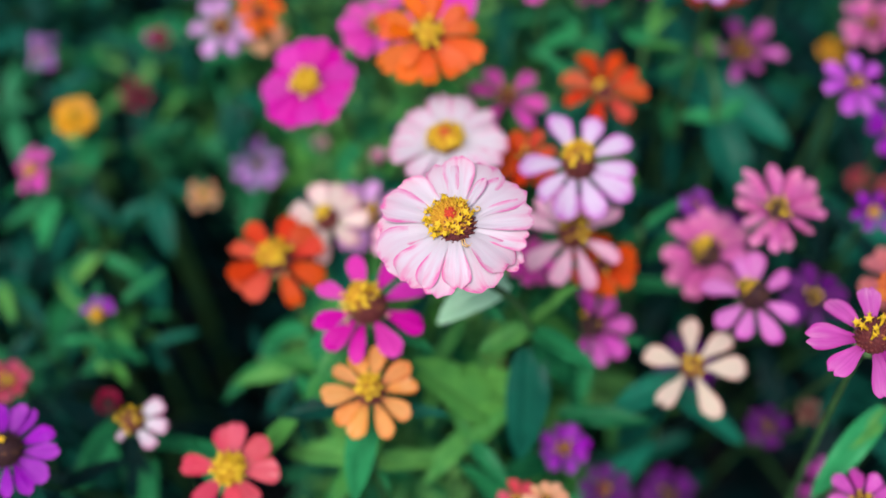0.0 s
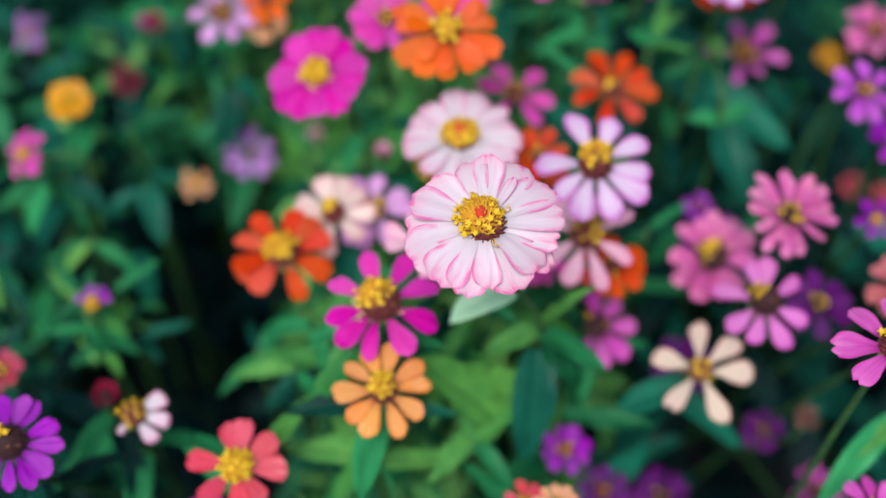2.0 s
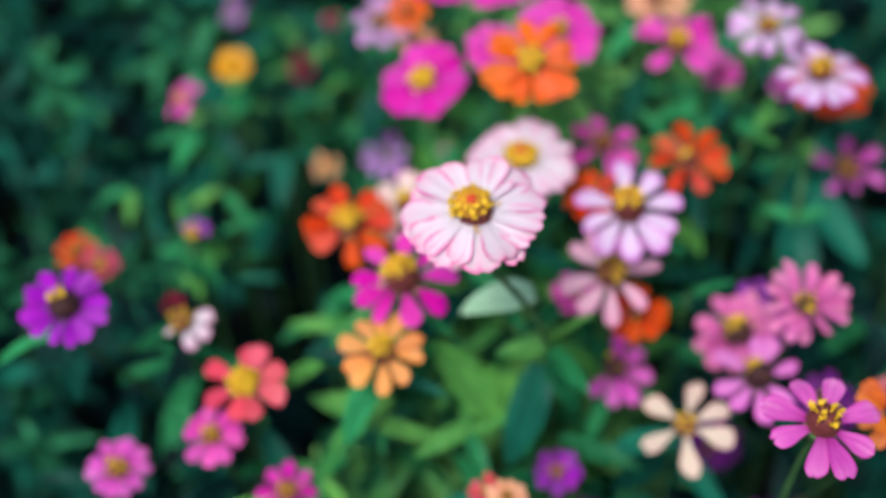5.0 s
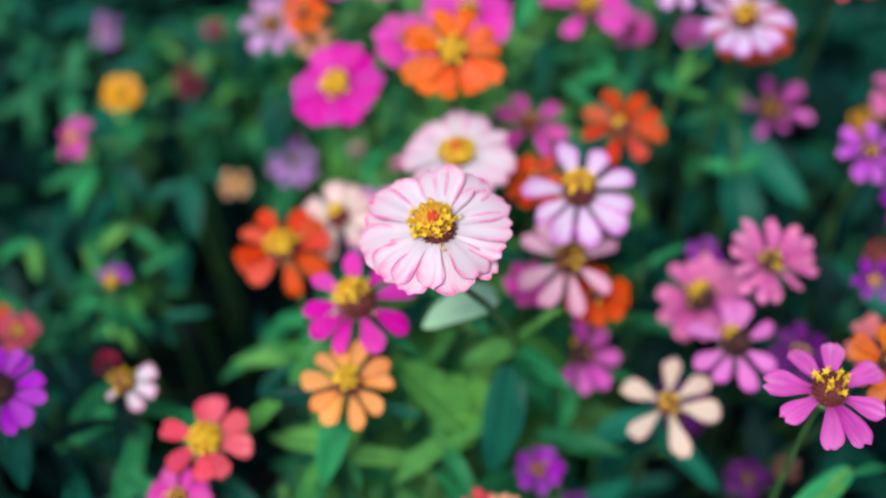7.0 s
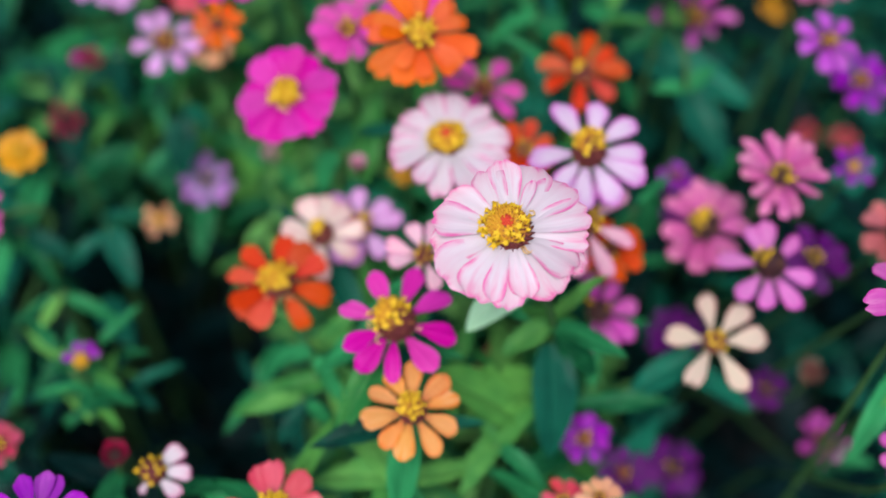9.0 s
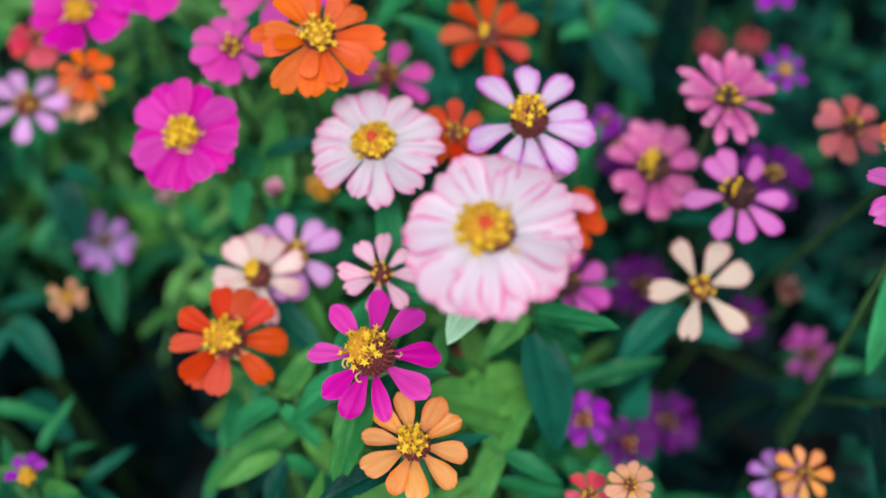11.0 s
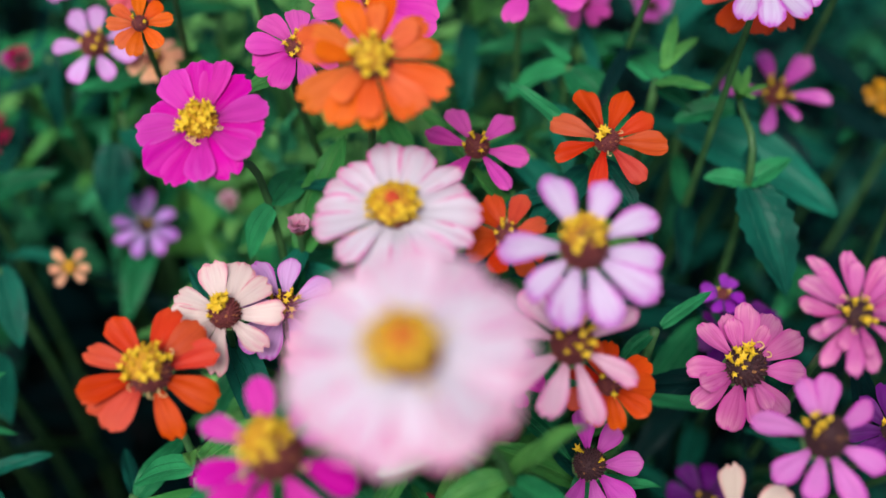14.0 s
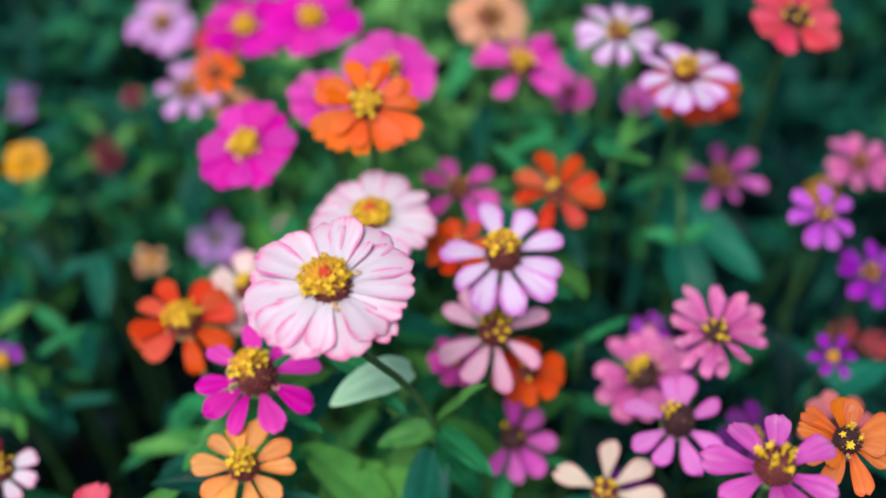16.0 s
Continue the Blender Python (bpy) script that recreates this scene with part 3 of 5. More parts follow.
def leaf_pairs(thing, line, rng, heights, size, shades, start=0.0):
    """Opposite leaves at nodes up a stalk, each pair turned a quarter from the last."""
    turn = start
    for f in heights:
        k = min(int(f * (len(line) - 1)), len(line) - 2)
        p = line[k].lerp(line[k + 1], f * (len(line) - 1) - k)
        for s in (0, math.pi):
            a = turn + s + rng.uniform(-0.3, 0.3)
            reach = size * rng.uniform(0.75, 1.2)
            rise = rng.uniform(-0.75, 0.65)
            way = Vector((math.cos(a), math.sin(a), rise)).normalized() * reach
            at = thing.location + p
            if near_gap(at.x + way.x, at.y + way.y) and rng.random() < 0.8 or hides_a_head([at + way * f for f in (0.25, 0.6, 1.0)]):
                continue
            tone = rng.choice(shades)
            # low leaves mostly take the shaded tone, standing in for canopy shade
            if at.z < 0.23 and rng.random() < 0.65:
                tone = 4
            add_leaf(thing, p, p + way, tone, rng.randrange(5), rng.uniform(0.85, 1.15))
        turn += math.pi / 2 + rng.uniform(-0.25, 0.25)


def zinnia(place, size, kind, label, petals=12, second=0, style="broad", lean=10, toward=-90, start=0.0, disc="brown", core=0.16, high=0.8,
           stars=16, where="full", lift=4, ragged=0.4, centre="", crown=(0.0, 0.0), slender=1.0, via=None, root=None, shades=(0, 1, 1, 3, 1), nodes=(0.42, 0.62, 0.76, 0.88), leaf=0.047, threads=0, inner=0.7):
    """One zinnia: stalk with leaf pairs, green cup, scaly disc with star florets, ray petals.
    size: across the petals. petals, second: how many, or the angles, of the outer and the upper row. lean, toward: tilt of the face and its way, in degrees."""
    rng = random.Random(f"{kind}{place[0]:.3f}{place[1]:.3f}")
    head = Vector(place)
    # dark leaf tones at both flanks put the shade there into the colour
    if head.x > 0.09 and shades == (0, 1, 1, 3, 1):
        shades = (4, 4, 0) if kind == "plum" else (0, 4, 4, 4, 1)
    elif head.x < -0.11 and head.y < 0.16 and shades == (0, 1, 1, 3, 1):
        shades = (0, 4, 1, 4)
    if root is None:
        root = (head.x + rng.uniform(-0.05, 0.05), head.y + rng.uniform(-0.02, 0.07))
        if near_gap(*root, 1.35):
            root = (root[0], root[1] + 0.10)
    base = Vector((root[0], root[1], 0.0))
    thing = tagged(new("zinnia"), label, "flower", FLOWER_GROUP)
    thing.location = base
    local = head - base
    tilt, way = radians(lean), radians(toward)
    normal = Vector((math.sin(tilt) * math.cos(way), math.sin(tilt) * math.sin(way), math.cos(tilt)))
    radius = size / 2
    cr = core * size
    under = local - normal * cr * 1.1
    if via is None:
        middle = [Vector((local.x * 0.35 + rng.uniform(-0.012, 0.012), local.y * 0.35 + rng.uniform(-0.012, 0.012), local.z * 0.5)), under - normal * 0.05]
    else:
        middle = [Vector(v) - base for v in via] + [under - normal * 0.025]
    line = curve_through([Vector((0, 0, 0)), *middle, under], 18)
    part("stem", tube(line, [0.0021 - 0.0008 * k / 18 for k in range(19)], STEM), thing)
    HEADS.append((head, radius))
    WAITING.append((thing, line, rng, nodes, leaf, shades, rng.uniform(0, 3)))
    # head
    pose_head = Matrix.Translation(local) @ turn_to(normal)
    face = part("flower_head", disc_mesh(disc, high), thing, pose_head @ Matrix.Scale(cr, 4))
    part("calyx", CALYX_MESH, face, Matrix.Scale(1.0, 4))
    rows = [(petals, 1.0, 0.0, lift)]
    if second:
        rows.append((second, inner, 0.06, lift + 9))
    # the head's own turn, to lay world angles into its plane
    axes = pose_head.to_3x3()
    for many, reach, rise, up in rows:
        if isinstance(many, int):
            off = start if reach == 1.0 else start + 180 / many * 0.9
            angles = [off + 360 * k / many + rng.uniform(-0.16, 0.16) * (1 + ragged) * 360 / many for k in range(many)]
        else:
            angles = many
        for k, row in enumerate(angles):
            angle, long, broad, above = row if isinstance(row, tuple) else (row, rng.uniform(0.93 - 0.14 * ragged, 1.05), rng.uniform(0.92, 1.08), 0.05 * (k % 2))
            flat = Vector((math.cos(radians(angle)), math.sin(radians(angle)), 0))
            in_head = axes.inverted() @ flat
            a = math.atan2(in_head.y, in_head.x) - math.pi / 2
            length = (radius - cr * 0.62) / cr * reach * long
            layer = rise + above + rng.uniform(-0.02, 0.02)
            m = Matrix.Rotation(a, 4, "Z") @ Matrix.Translation((0, 0.62, layer)) @ Matrix.Rotation(radians(up + rng.uniform(-4, 4) * (1 + 2.4 * ragged)), 4, "X")
            m = m @ Matrix.Rotation(rng.uniform(-0.09, 0.09) * (1 + 2.4 * ragged), 4, "Y") @ Matrix.Diagonal((length * broad * slender, length, length, 1))
            part("petal", rng.choice(petal_meshes(kind, style)), face, m)
    # open florets: stars on the dome, bunched where in bloom; crown shifts them to fit the camera's view
    shift = axes.inverted() @ Vector((crown[0], crown[1], 0))
    if centre:
        part("disc_centre", disc_mesh(centre, 0.9), face, Matrix.Translation((shift.x, shift.y, high * 0.98)) @ Matrix.Scale(0.34, 4), "red scaly tuft")
    if stars > 12 and where in ("full", "crown", "ring"):
        wide = {"full": 0.90, "crown": 0.80, "ring": 0.98}[where]
        part("floret_cushion", disc_mesh("gold", 0.5), face, Matrix.Translation((shift.x * 0.9, shift.y * 0.9, high * (0.70 if where == "crown" else 0.60))) @ Matrix.Diagonal((wide, wide, wide * 0.9, 1)), "golden floret tubes")
    near, far = {"ring": (0.50, 1.04), "crown": (0.16, 0.84), "full": (0.08, 0.96)}.get(where, (0.3, 0.9))
    for k in range(stars):
        b = k * 2.39996 + rng.uniform(-0.2, 0.2)
        r = math.sqrt(near * near + (far * far - near * near) * (k + 0.5) / stars)
        if where == "side":
            r, b = rng.uniform(0.2, 0.85), radians(145) + rng.uniform(-1.2, 1.2)
        elif where == "few":
            r, b = rng.uniform(0.35, 0.9), k * 2 * math.pi / stars + rng.uniform(-0.6, 0.6)
        x, y = r * math.cos(b) + shift.x, r * math.sin(b) + shift.y
        r = min(math.hypot(x, y), 1.05)
        foot = Vector((x, y, high * math.sqrt(max(0.0, 1 - min(r, 0.99) ** 2.5))))
        out = Vector((x * 0.75, y * 0.75, 1.0)).normalized()
        big = min(0.34, 0.00205 / cr) * rng.uniform(0.65, 1.25)
        m = Matrix.Translation(foot + out * rng.uniform(0.14, 0.26)) @ turn_to(out + Vector((rng.uniform(-0.5, 0.5), rng.uniform(-0.5, 0.5), 0)), rng.uniform(0, 6)) @ Matrix.Scale(big, 4)
        part("floret", STARS[rng.randrange(7)], face, m)
    for k in range(threads):
        b = rng.uniform(0, 6.28)
        m = Matrix.Rotation(b, 4, "Z") @ Matrix.Translation((0.85, 0, 0.15)) @ Matrix.Scale(rng.uniform(0.35, 0.6), 4)
        part("style", STYLE, face, m)
    return thing


def leafy_plant(root, height, rng, label, nodes, leaf, shades, sway=0.04):
    """A zinnia shoot with no flower yet: a stalk, opposite leaves and a tuft of young leaves at its top."""
    thing = tagged(new("leafy_shoot"), label, "plant", "leafy shoots in the bed")
    thing.location = (root[0], root[1], 0)
    top = Vector((rng.uniform(-sway, sway), rng.uniform(-sway, sway), height))
    line = curve_through([Vector((0, 0, 0)), Vector((top.x * 0.3, top.y * 0.3, height * 0.5)), top], 14)
    part("stem", tube(line, [0.0026 - 0.0013 * k / 14 for k in range(15)], STEM), thing)
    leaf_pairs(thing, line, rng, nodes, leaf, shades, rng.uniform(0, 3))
    a = rng.uniform(0, 3)
    for k in range(4):
        way = Vector((math.cos(a + k * 1.57), math.sin(a + k * 1.57), rng.uniform(0.7, 1.5))).normalized() * leaf * rng.uniform(0.4, 0.65)
        add_leaf(thing, top, top + way, rng.choice(shades), rng.randrange(5), 0.8)
    return thing


# ---------------------------------------------------------------- ground
def ground():
    nu, span = 60, 1.6
    xs = [-400.0, -60.0, -12.0, -4.0] + [-span + 2 * span * k / nu for k in range(nu + 1)] + [4.0, 12.0, 60.0, 400.0]
    verts = [(x, y, 0.0 if max(abs(x), abs(y)) > span else 0.016 * noise.noise(Vector((x * 7, y * 7, 0))) - 0.004) for y in xs for x in xs]
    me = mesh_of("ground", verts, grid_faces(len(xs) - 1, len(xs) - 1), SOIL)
    return tagged(new("ground", me), "garden soil of the flower bed, coloured near-black for shade", "ground", kind="structure")


ground()

# ---------------------------------------------------------------- the flowers that carry the view
tallest = zinnia((0.000, 0.000, 0.615), 0.0645, "blush", "pink-rimmed white zinnia with a yellow-starred red centre, standing highest", disc='brown', centre='red', where='ring', via=[(0.052, 0.04, 0.25), (0.04, 0.028, 0.474)], root=(0.06, 0.05), nodes=(0.3, 0.45), style='broad', core=0.127, high=0.8, threads=6, ragged=0.1, stars=34, lean=6, toward=-100, petals=[(104.6, 0.92, 0.98, 0.0), (84.9, 0.98, 0.84, 0.06), (62.9, 1.03, 1.05, 0.0), (58, 0.7, 0.44, 0.14), (37.4, 1.01, 1.0, 0.06), (9.4, 1.01, 0.92, 0.1), (-11.7, 0.95, 0.86, 0.03), (-41.5, 0.9, 1.0, 0.1), (-31, 1.0, 0.7, -0.1), (-68, 0.98, 0.98, 0.02), (-90.5, 0.9, 0.8, 0.15), (-109, 1.06, 0.98, 0.05), (-128.5, 1.07, 1.15, 0.09), (-153.4, 1.06, 1.15, 0.03), (-175.3, 0.97, 1.0, 0.1), (159.1, 0.98, 1.0, 0.02), (135.4, 0.91, 1.05, 0.09)], crown=(-0.24, 0.26), slender=1.12)
zinnia((-0.003, 0.105, 0.529), 0.061, "blush", "pink-rimmed white zinnia with a yellow-starred red centre", style='broad', lean=5, toward=150, disc='brown', centre='red', where='ring', threads=3, start=71, high=0.85, crown=(-0.08, 0.08), core=0.13, ragged=0.15, slender=0.8, petals=14, stars=34)
zinnia((0.060, 0.085, 0.538), 0.059, "lilac_white", "lilac-white zinnia with nine spoon petals and a tall maroon cone", style='spoon', where='crown', petals=[112, 67, 30, 352, 322, 287, 251, 221, 177], stars=16, lean=12, toward=-90, crown=(-0.1, 0.28), high=1.5, core=0.14)
magenta_one = zinnia((-0.075, 0.155, 0.513), 0.055, "magenta", "magenta zinnia with broad overlapping petals and a gold disc", style='broad', lean=20, toward=-140, disc='gold', high=0.95, where='full', via=[(-0.035, 0.13, 0.3), (-0.054, 0.16, 0.457)], root=(-0.03, 0.12), nodes=(0.3, 0.5), threads=10, start=73, crown=(-0.15, 0.1), stars=34, petals=13, core=0.12, slender=1.0, ragged=0.2)
zinnia((-0.012, 0.144, 0.563), 0.057, "orange", "orange zinnia with loose ragged double petals", style='broad', core=0.12, high=0.8, stars=20, where='crown', threads=4, inner=0.85, ragged=1.0, start=76, slender=0.8, petals=11, second=8, nodes=(0.40, 0.58), lean=20)
orange_red = zinnia((-0.090, 0.069, 0.477), 0.054, "vermilion", "orange-red zinnia with a gold disc", style='broad', disc='brown', where='crown', via=[(-0.07, 0.055, 0.25), (-0.077, 0.055, 0.43)], root=(-0.06, 0.05), nodes=(0.35,), threads=4, petals=[80, 48, 22, 337, 295, 240, 214, 202, 163, 128], stars=22, ragged=0.3, high=0.95, slender=0.92, lean=14, toward=-80, crown=(-0.2, 0.22), core=0.15)
zinnia((-0.040, 0.019, 0.516), 0.058, "magenta", "magenta zinnia with nine petals and a tall brown-based gold cone", style='spoon', disc='brown', where='crown', threads=5, petals=[63, 24, 341, 298, 256, 227, 199, 154, 107], ragged=0.3, slender=0.86, lean=12, toward=-95, crown=(-0.3, 0.3), high=1.45, core=0.155, stars=22)
apricot_one = zinnia((-0.038, -0.019, 0.504), 0.046, "apricot", "apricot-orange zinnia with ten petals", petals=10, style='spoon', lean=12, disc='brown', start=76, where='crown', crown=(-0.12, 0.2), stars=20, core=0.14, high=1.1, slender=0.96)
zinnia((0.119, 0.014, 0.465), 0.057, "cream", "cream zinnia with six narrow-clawed petals", style='paddle', lean=14, high=0.6, where='few', petals=[89, 41, 357, 290, 230, 162], disc='brown', stars=8, core=0.105, shades=(0, 0, 0, 1))
zinnia((0.161, 0.079, 0.508), 0.052, "rose", "salmon-rose double zinnia in the bed", style='slim', lean=8, disc='dark', core=0.11, high=0.8, stars=6, where='crown', threads=5, inner=0.74, ragged=0.8, start=67, petals=13, second=9, slender=0.85)
zinnia((0.134, 0.085, 0.457), 0.054, "rose", "dusty rose zinnia with a dark sparse-starred disc", style='spoon', disc='dark', core=0.15, high=1.0, stars=16, where='side', threads=2, petals=[105, 82, 58, 30, 353, 311, 282, 249, 217, 179, 133], ragged=0.7, second=4, inner=0.75, lean=14)
zinnia((0.147, 0.038, 0.492), 0.05, "mauve", "mauve-pink zinnia with a dark cone and narrow petals", style='spoon', lean=8, disc='dark', core=0.15, high=1.6, where='side', petals=[105, 81, 33, 332, 292, 253, 218, 161], stars=8, crown=(-0.15, 0.1))
zinnia((0.082, 0.170, 0.489), 0.050, "vermilion", "orange-red zinnia with eight narrow petals", style='slim', lean=12, core=0.105, high=0.8, stars=10, where='side', threads=3, petals=[112, 70, 30, 354, 308, 255, 195, 154], slender=1.15)
zinnia((-0.066, 0.098, 0.470), 0.048, "shell", "cream-pink zinnia with nine petals", style='broad', lean=12, core=0.13, high=0.9, stars=21, where='side', petals=[74, 43, 0, 316, 260, 225, 110, 157, 186])
zinnia((-0.045, 0.110, 0.456), 0.047, "lilac", "pale lilac-pink zinnia behind a cream one", petals=8, style='spoon', lean=8, core=0.12, where='full', start=83, stars=12)
zinnia((-0.022, 0.054, 0.513), 0.038, "pale_pink", "pale pink zinnia with narrow petals", lean=10, core=0.12, stars=8, where='full', petals=[103, 65, 22, 337, 283, 239, 157, 188], style='paddle')
zinnia((-0.128, 0.231, 0.335), 0.036, "lavender", "small lavender zinnia facing outward", petals=8, style='spoon', lean=28, core=0.11, where='full', leaf=0.05, nodes=(0.6, 0.85), start=77, disc='dark', stars=2, slender=0.9)
zinnia((-0.224, 0.200, 0.427), 0.028, "yellow", "small golden-yellow double zinnia in the bed", lean=22, core=0.16, disc='gold', where='full', leaf=0.05, inner=0.75, start=23, petals=13, second=11, style='broad', ragged=0.5, slender=0.8, stars=12)
zinnia((0.169, -0.033, 0.582), 0.055, "orchid", "bright orchid-pink zinnia with eight broad petals", style='broad', lean=1, where='crown', petals=[127, 85, 34, 343, 304, 274, 179, 220], slender=0.85, stars=11, root=(0.176, -0.012), core=0.136, disc='brown', crown=(-0.08, 0.18), high=1.3)
zinnia((0.207, 0.006, 0.546), 0.046, "tangerine", "orange zinnia with a dark disc behind a pink one", style='broad', lean=10, disc='dark', core=0.13, high=0.8, where='few', start=107, petals=10, second=4, slender=0.9, ragged=0.8, threads=4, stars=6)
zinnia((-0.104, -0.047, 0.480), 0.046, "coral", "coral-red zinnia with eight petals", style='broad', lean=12, core=0.15, disc='gold', stars=32, where='full', petals=[103, 80, 39, 360, 310, 278, 174, 229])
zinnia((-0.118, -0.066, 0.446), 0.035, "hot_pink", "hot pink zinnia under a coral one", petals=9, style='broad', lean=10, core=0.14, stars=10, where='full', leaf=0.05, start=81)
zinnia((-0.157, -0.014, 0.461), 0.036, "blush", "small white-pink zinnia that has lost half its petals", style='broad', lean=10, toward=-60, high=0.9, leaf=0.05, petals=[(38, 1.0, 1.1, 0.0), (-6, 1.0, 1.1, 0.05), (-50, 0.95, 0.9, 0.0), (-125, 0.55, 0.9, 0.0)], disc='brown', stars=10, core=0.17, where='full')
zinnia((-0.178, 0.010, 0.429), 0.022, "maroon", "closed dark red zinnia bud", petals=9, second=7, style='broad', lean=5, core=0.2, disc='dark', stars=0, leaf=0.05, inner=0.8, start=360, lift=62)
zinnia((-0.200, -0.049, 0.506), 0.048, "violet", "violet-purple zinnia with twelve petals and a near-black cone", style='spoon', lean=8, disc='dark', high=1.0, start=28, where='side', stars=9, core=0.165, petals=13, slender=0.9)
zinnia((-0.237, 0.029, 0.418), 0.026, "crimson", "crimson-pink zinnia in the shade", petals=9, style='broad', lean=10, core=0.15, stars=10, where='full', start=5, lift=25)
zinnia((-0.256, 0.034, 0.418), 0.027, "vermilion", "small orange-red zinnia in the shade", petals=8, style='broad', lean=10, core=0.14, stars=8, where='full', start=17)
zinnia((-0.169, -0.087, 0.412), 0.037, "orchid", "dark orchid-pink zinnia low in the bed", petals=11, style='spoon', lean=8, core=0.15, disc='brown', stars=10, where='full', start=51)
zinnia((-0.077, -0.067, 0.408), 0.036, "magenta", "low magenta zinnia with open petals", petals=8, style='spoon', lean=8, core=0.14, stars=10, where='full', start=107)
zinnia((-0.244, 0.162, 0.425), 0.030, "hot_pink", "small pink zinnia with a pale gold centre", petals=9, style='spoon', ragged=0.6, core=0.12, disc='gold', stars=10, where='full', leaf=0.05, start=34, lean=38, toward=-150)
zinnia((0.031, 0.176, 0.475), 0.048, "hot_pink", "pink zinnia with six wide-spaced petals", style='spoon', lean=10, core=0.11, disc='brown', high=1.1, stars=5, where='full', petals=[116, 49, 348, 305, 160, 232])
zinnia((-0.156, 0.188, 0.361), 0.022, "peach", "tiny peach zinnia with six petals", petals=6, style='spoon', lean=26, core=0.13, disc='gold', stars=5, where='full', leaf=0.045, start=69)
zinnia((0.060, 0.070, 0.499), 0.06, "pale_pink", "pale pink zinnia with streaked narrow petals", style='slim', lean=12, core=0.13, disc='brown', high=1.4, where='crown', petals=[130, 161, 103, 27, 332, 285, 253, 215, 68], stars=12, slender=1.05)
zinnia((0.078, 0.070, 0.470), 0.038, "vermilion", "orange-red zinnia hidden under a pale one", petals=9, style='broad', lean=10, core=0.12, stars=4, where='full', start=81)
zinnia((0.042, 0.082, 0.454), 0.030, "hot_pink", "pink zinnia low behind paler ones", petals=8, style='broad', lean=10, core=0.12, stars=4, where='full', start=81)
zinnia((0.038, 0.112, 0.506), 0.036, "vermilion", "orange-red zinnia behind lilac petals", petals=9, style='broad', lean=10, core=0.12, stars=7, where='full', threads=3, start=100)
zinnia((0.178, 0.249, 0.428), 0.054, "orchid", "mauve zinnia with six sparse petals", style='slim', lean=10, core=0.12, disc='brown', stars=7, where='full', petals=[(168, 1.0, 1.0, 0.0), (97, 0.9, 1.1, 0.05), (45, 1.0, 1.1, 0.0), (-8, 1.0, 1.1, 0.05), (-55, 0.6, 0.9, 0.0), (-105, 0.9, 1.0, 0.05)])
zinnia((0.138, 0.208, 0.544), 0.053, "lilac_white", "lilac-white zinnia high on a bare straight stalk", petals=10, style='spoon', lean=0, core=0.125, disc='brown', high=1.5, stars=14, where='crown', root=(0.15, 0.22), nodes=(0.3, 0.5), shades=(0, 1), start=86)
zinnia((0.151, 0.243, 0.503), 0.050, "vermilion", "orange zinnia beneath a lilac one", petals=10, style='broad', lean=6, core=0.13, stars=8, where='full', start=8)
zinnia((0.104, 0.241, 0.538), 0.045, "lilac_white", "pale lavender zinnia in the bed", petals=9, style='spoon', lean=4, core=0.13, stars=8, where='full', start=8)
zinnia((0.192, 0.250, 0.553), 0.050, "coral", "salmon-red zinnia with a dark disc", petals=10, style='broad', lean=6, core=0.14, disc='dark', stars=6, where='full', start=8)
zinnia((0.033, 0.299, 0.487), 0.051, "peach", "faded orange-peach zinnia in the bed", petals=11, style='broad', lean=6, core=0.14, disc='brown', stars=6, where='full', start=8)
zinnia((0.055, 0.257, 0.490), 0.060, "hot_pink", "bright pink zinnia with a brown disc", style='spoon', lean=2, core=0.12, disc='brown', high=1.4, stars=16, where='crown', petals=[176, 143, 102, 67, 36, 2, 323, 251], nodes=(0.3, 0.5))
zinnia((0.085, 0.282, 0.452), 0.028, "hot_pink", "small dark pink zinnia behind another", petals=9, style='broad', lean=8, core=0.14, stars=0, start=8)
zinnia((0.129, 0.321, 0.410), 0.025, "orchid", "half-closed dark magenta zinnia in the bed", petals=9, second=6, style='broad', lean=8, core=0.16, disc='dark', stars=0, lift=30, start=8)
zinnia((0.216, 0.166, 0.500), 0.038, "purple_pink", "violet-pink zinnia with six petals", petals=7, style='spoon', lean=12, core=0.11, disc='brown', stars=6, where='full', nodes=(0.3, 0.5), shades=(0, 0, 4), start=31)
zinnia((0.255, 0.175, 0.448), 0.039, "violet", "magenta-violet zinnia at the bed edge", petals=8, style='spoon', lean=10, core=0.12, disc='brown', stars=5, where='full', nodes=(0.3, 0.5), shades=(0, 0, 4), start=8)
zinnia((-0.139, 0.254, 0.445), 0.044, "lilac", "mauve zinnia beside an orange one", petals=7, style='spoon', lean=14, core=0.14, disc='brown', where='full', start=83, stars=6)
zinnia((-0.106, 0.213, 0.504), 0.028, "orange", "small orange zinnia with a red-brown disc", petals=8, style='broad', lean=18, core=0.12, disc='brown', stars=2, where='full', start=92)
zinnia((-0.113, 0.253, 0.438), 0.027, "peach", "small faded orange zinnia in the bed", petals=9, style='broad', lean=12, core=0.14, stars=4, where='full', start=94)
zinnia((-0.041, 0.186, 0.522), 0.039, "hot_pink", "pink-mauve zinnia partly under an orange one", petals=9, style='broad', lean=12, core=0.12, disc='brown', stars=8, where='full', start=92)
zinnia((-0.011, 0.210, 0.523), 0.053, "hot_pink", "large pink zinnia behind an orange one", style='wide', lean=8, core=0.11, disc='brown', stars=12, where='full', petals=[150, 116, 68, 27, 341, 300, 184, 248])
zinnia((-0.062, 0.254, 0.512), 0.055, "magenta", "magenta zinnia with broad petals", petals=10, style='wide', lean=6, core=0.12, disc='gold', stars=14, where='full', start=98)
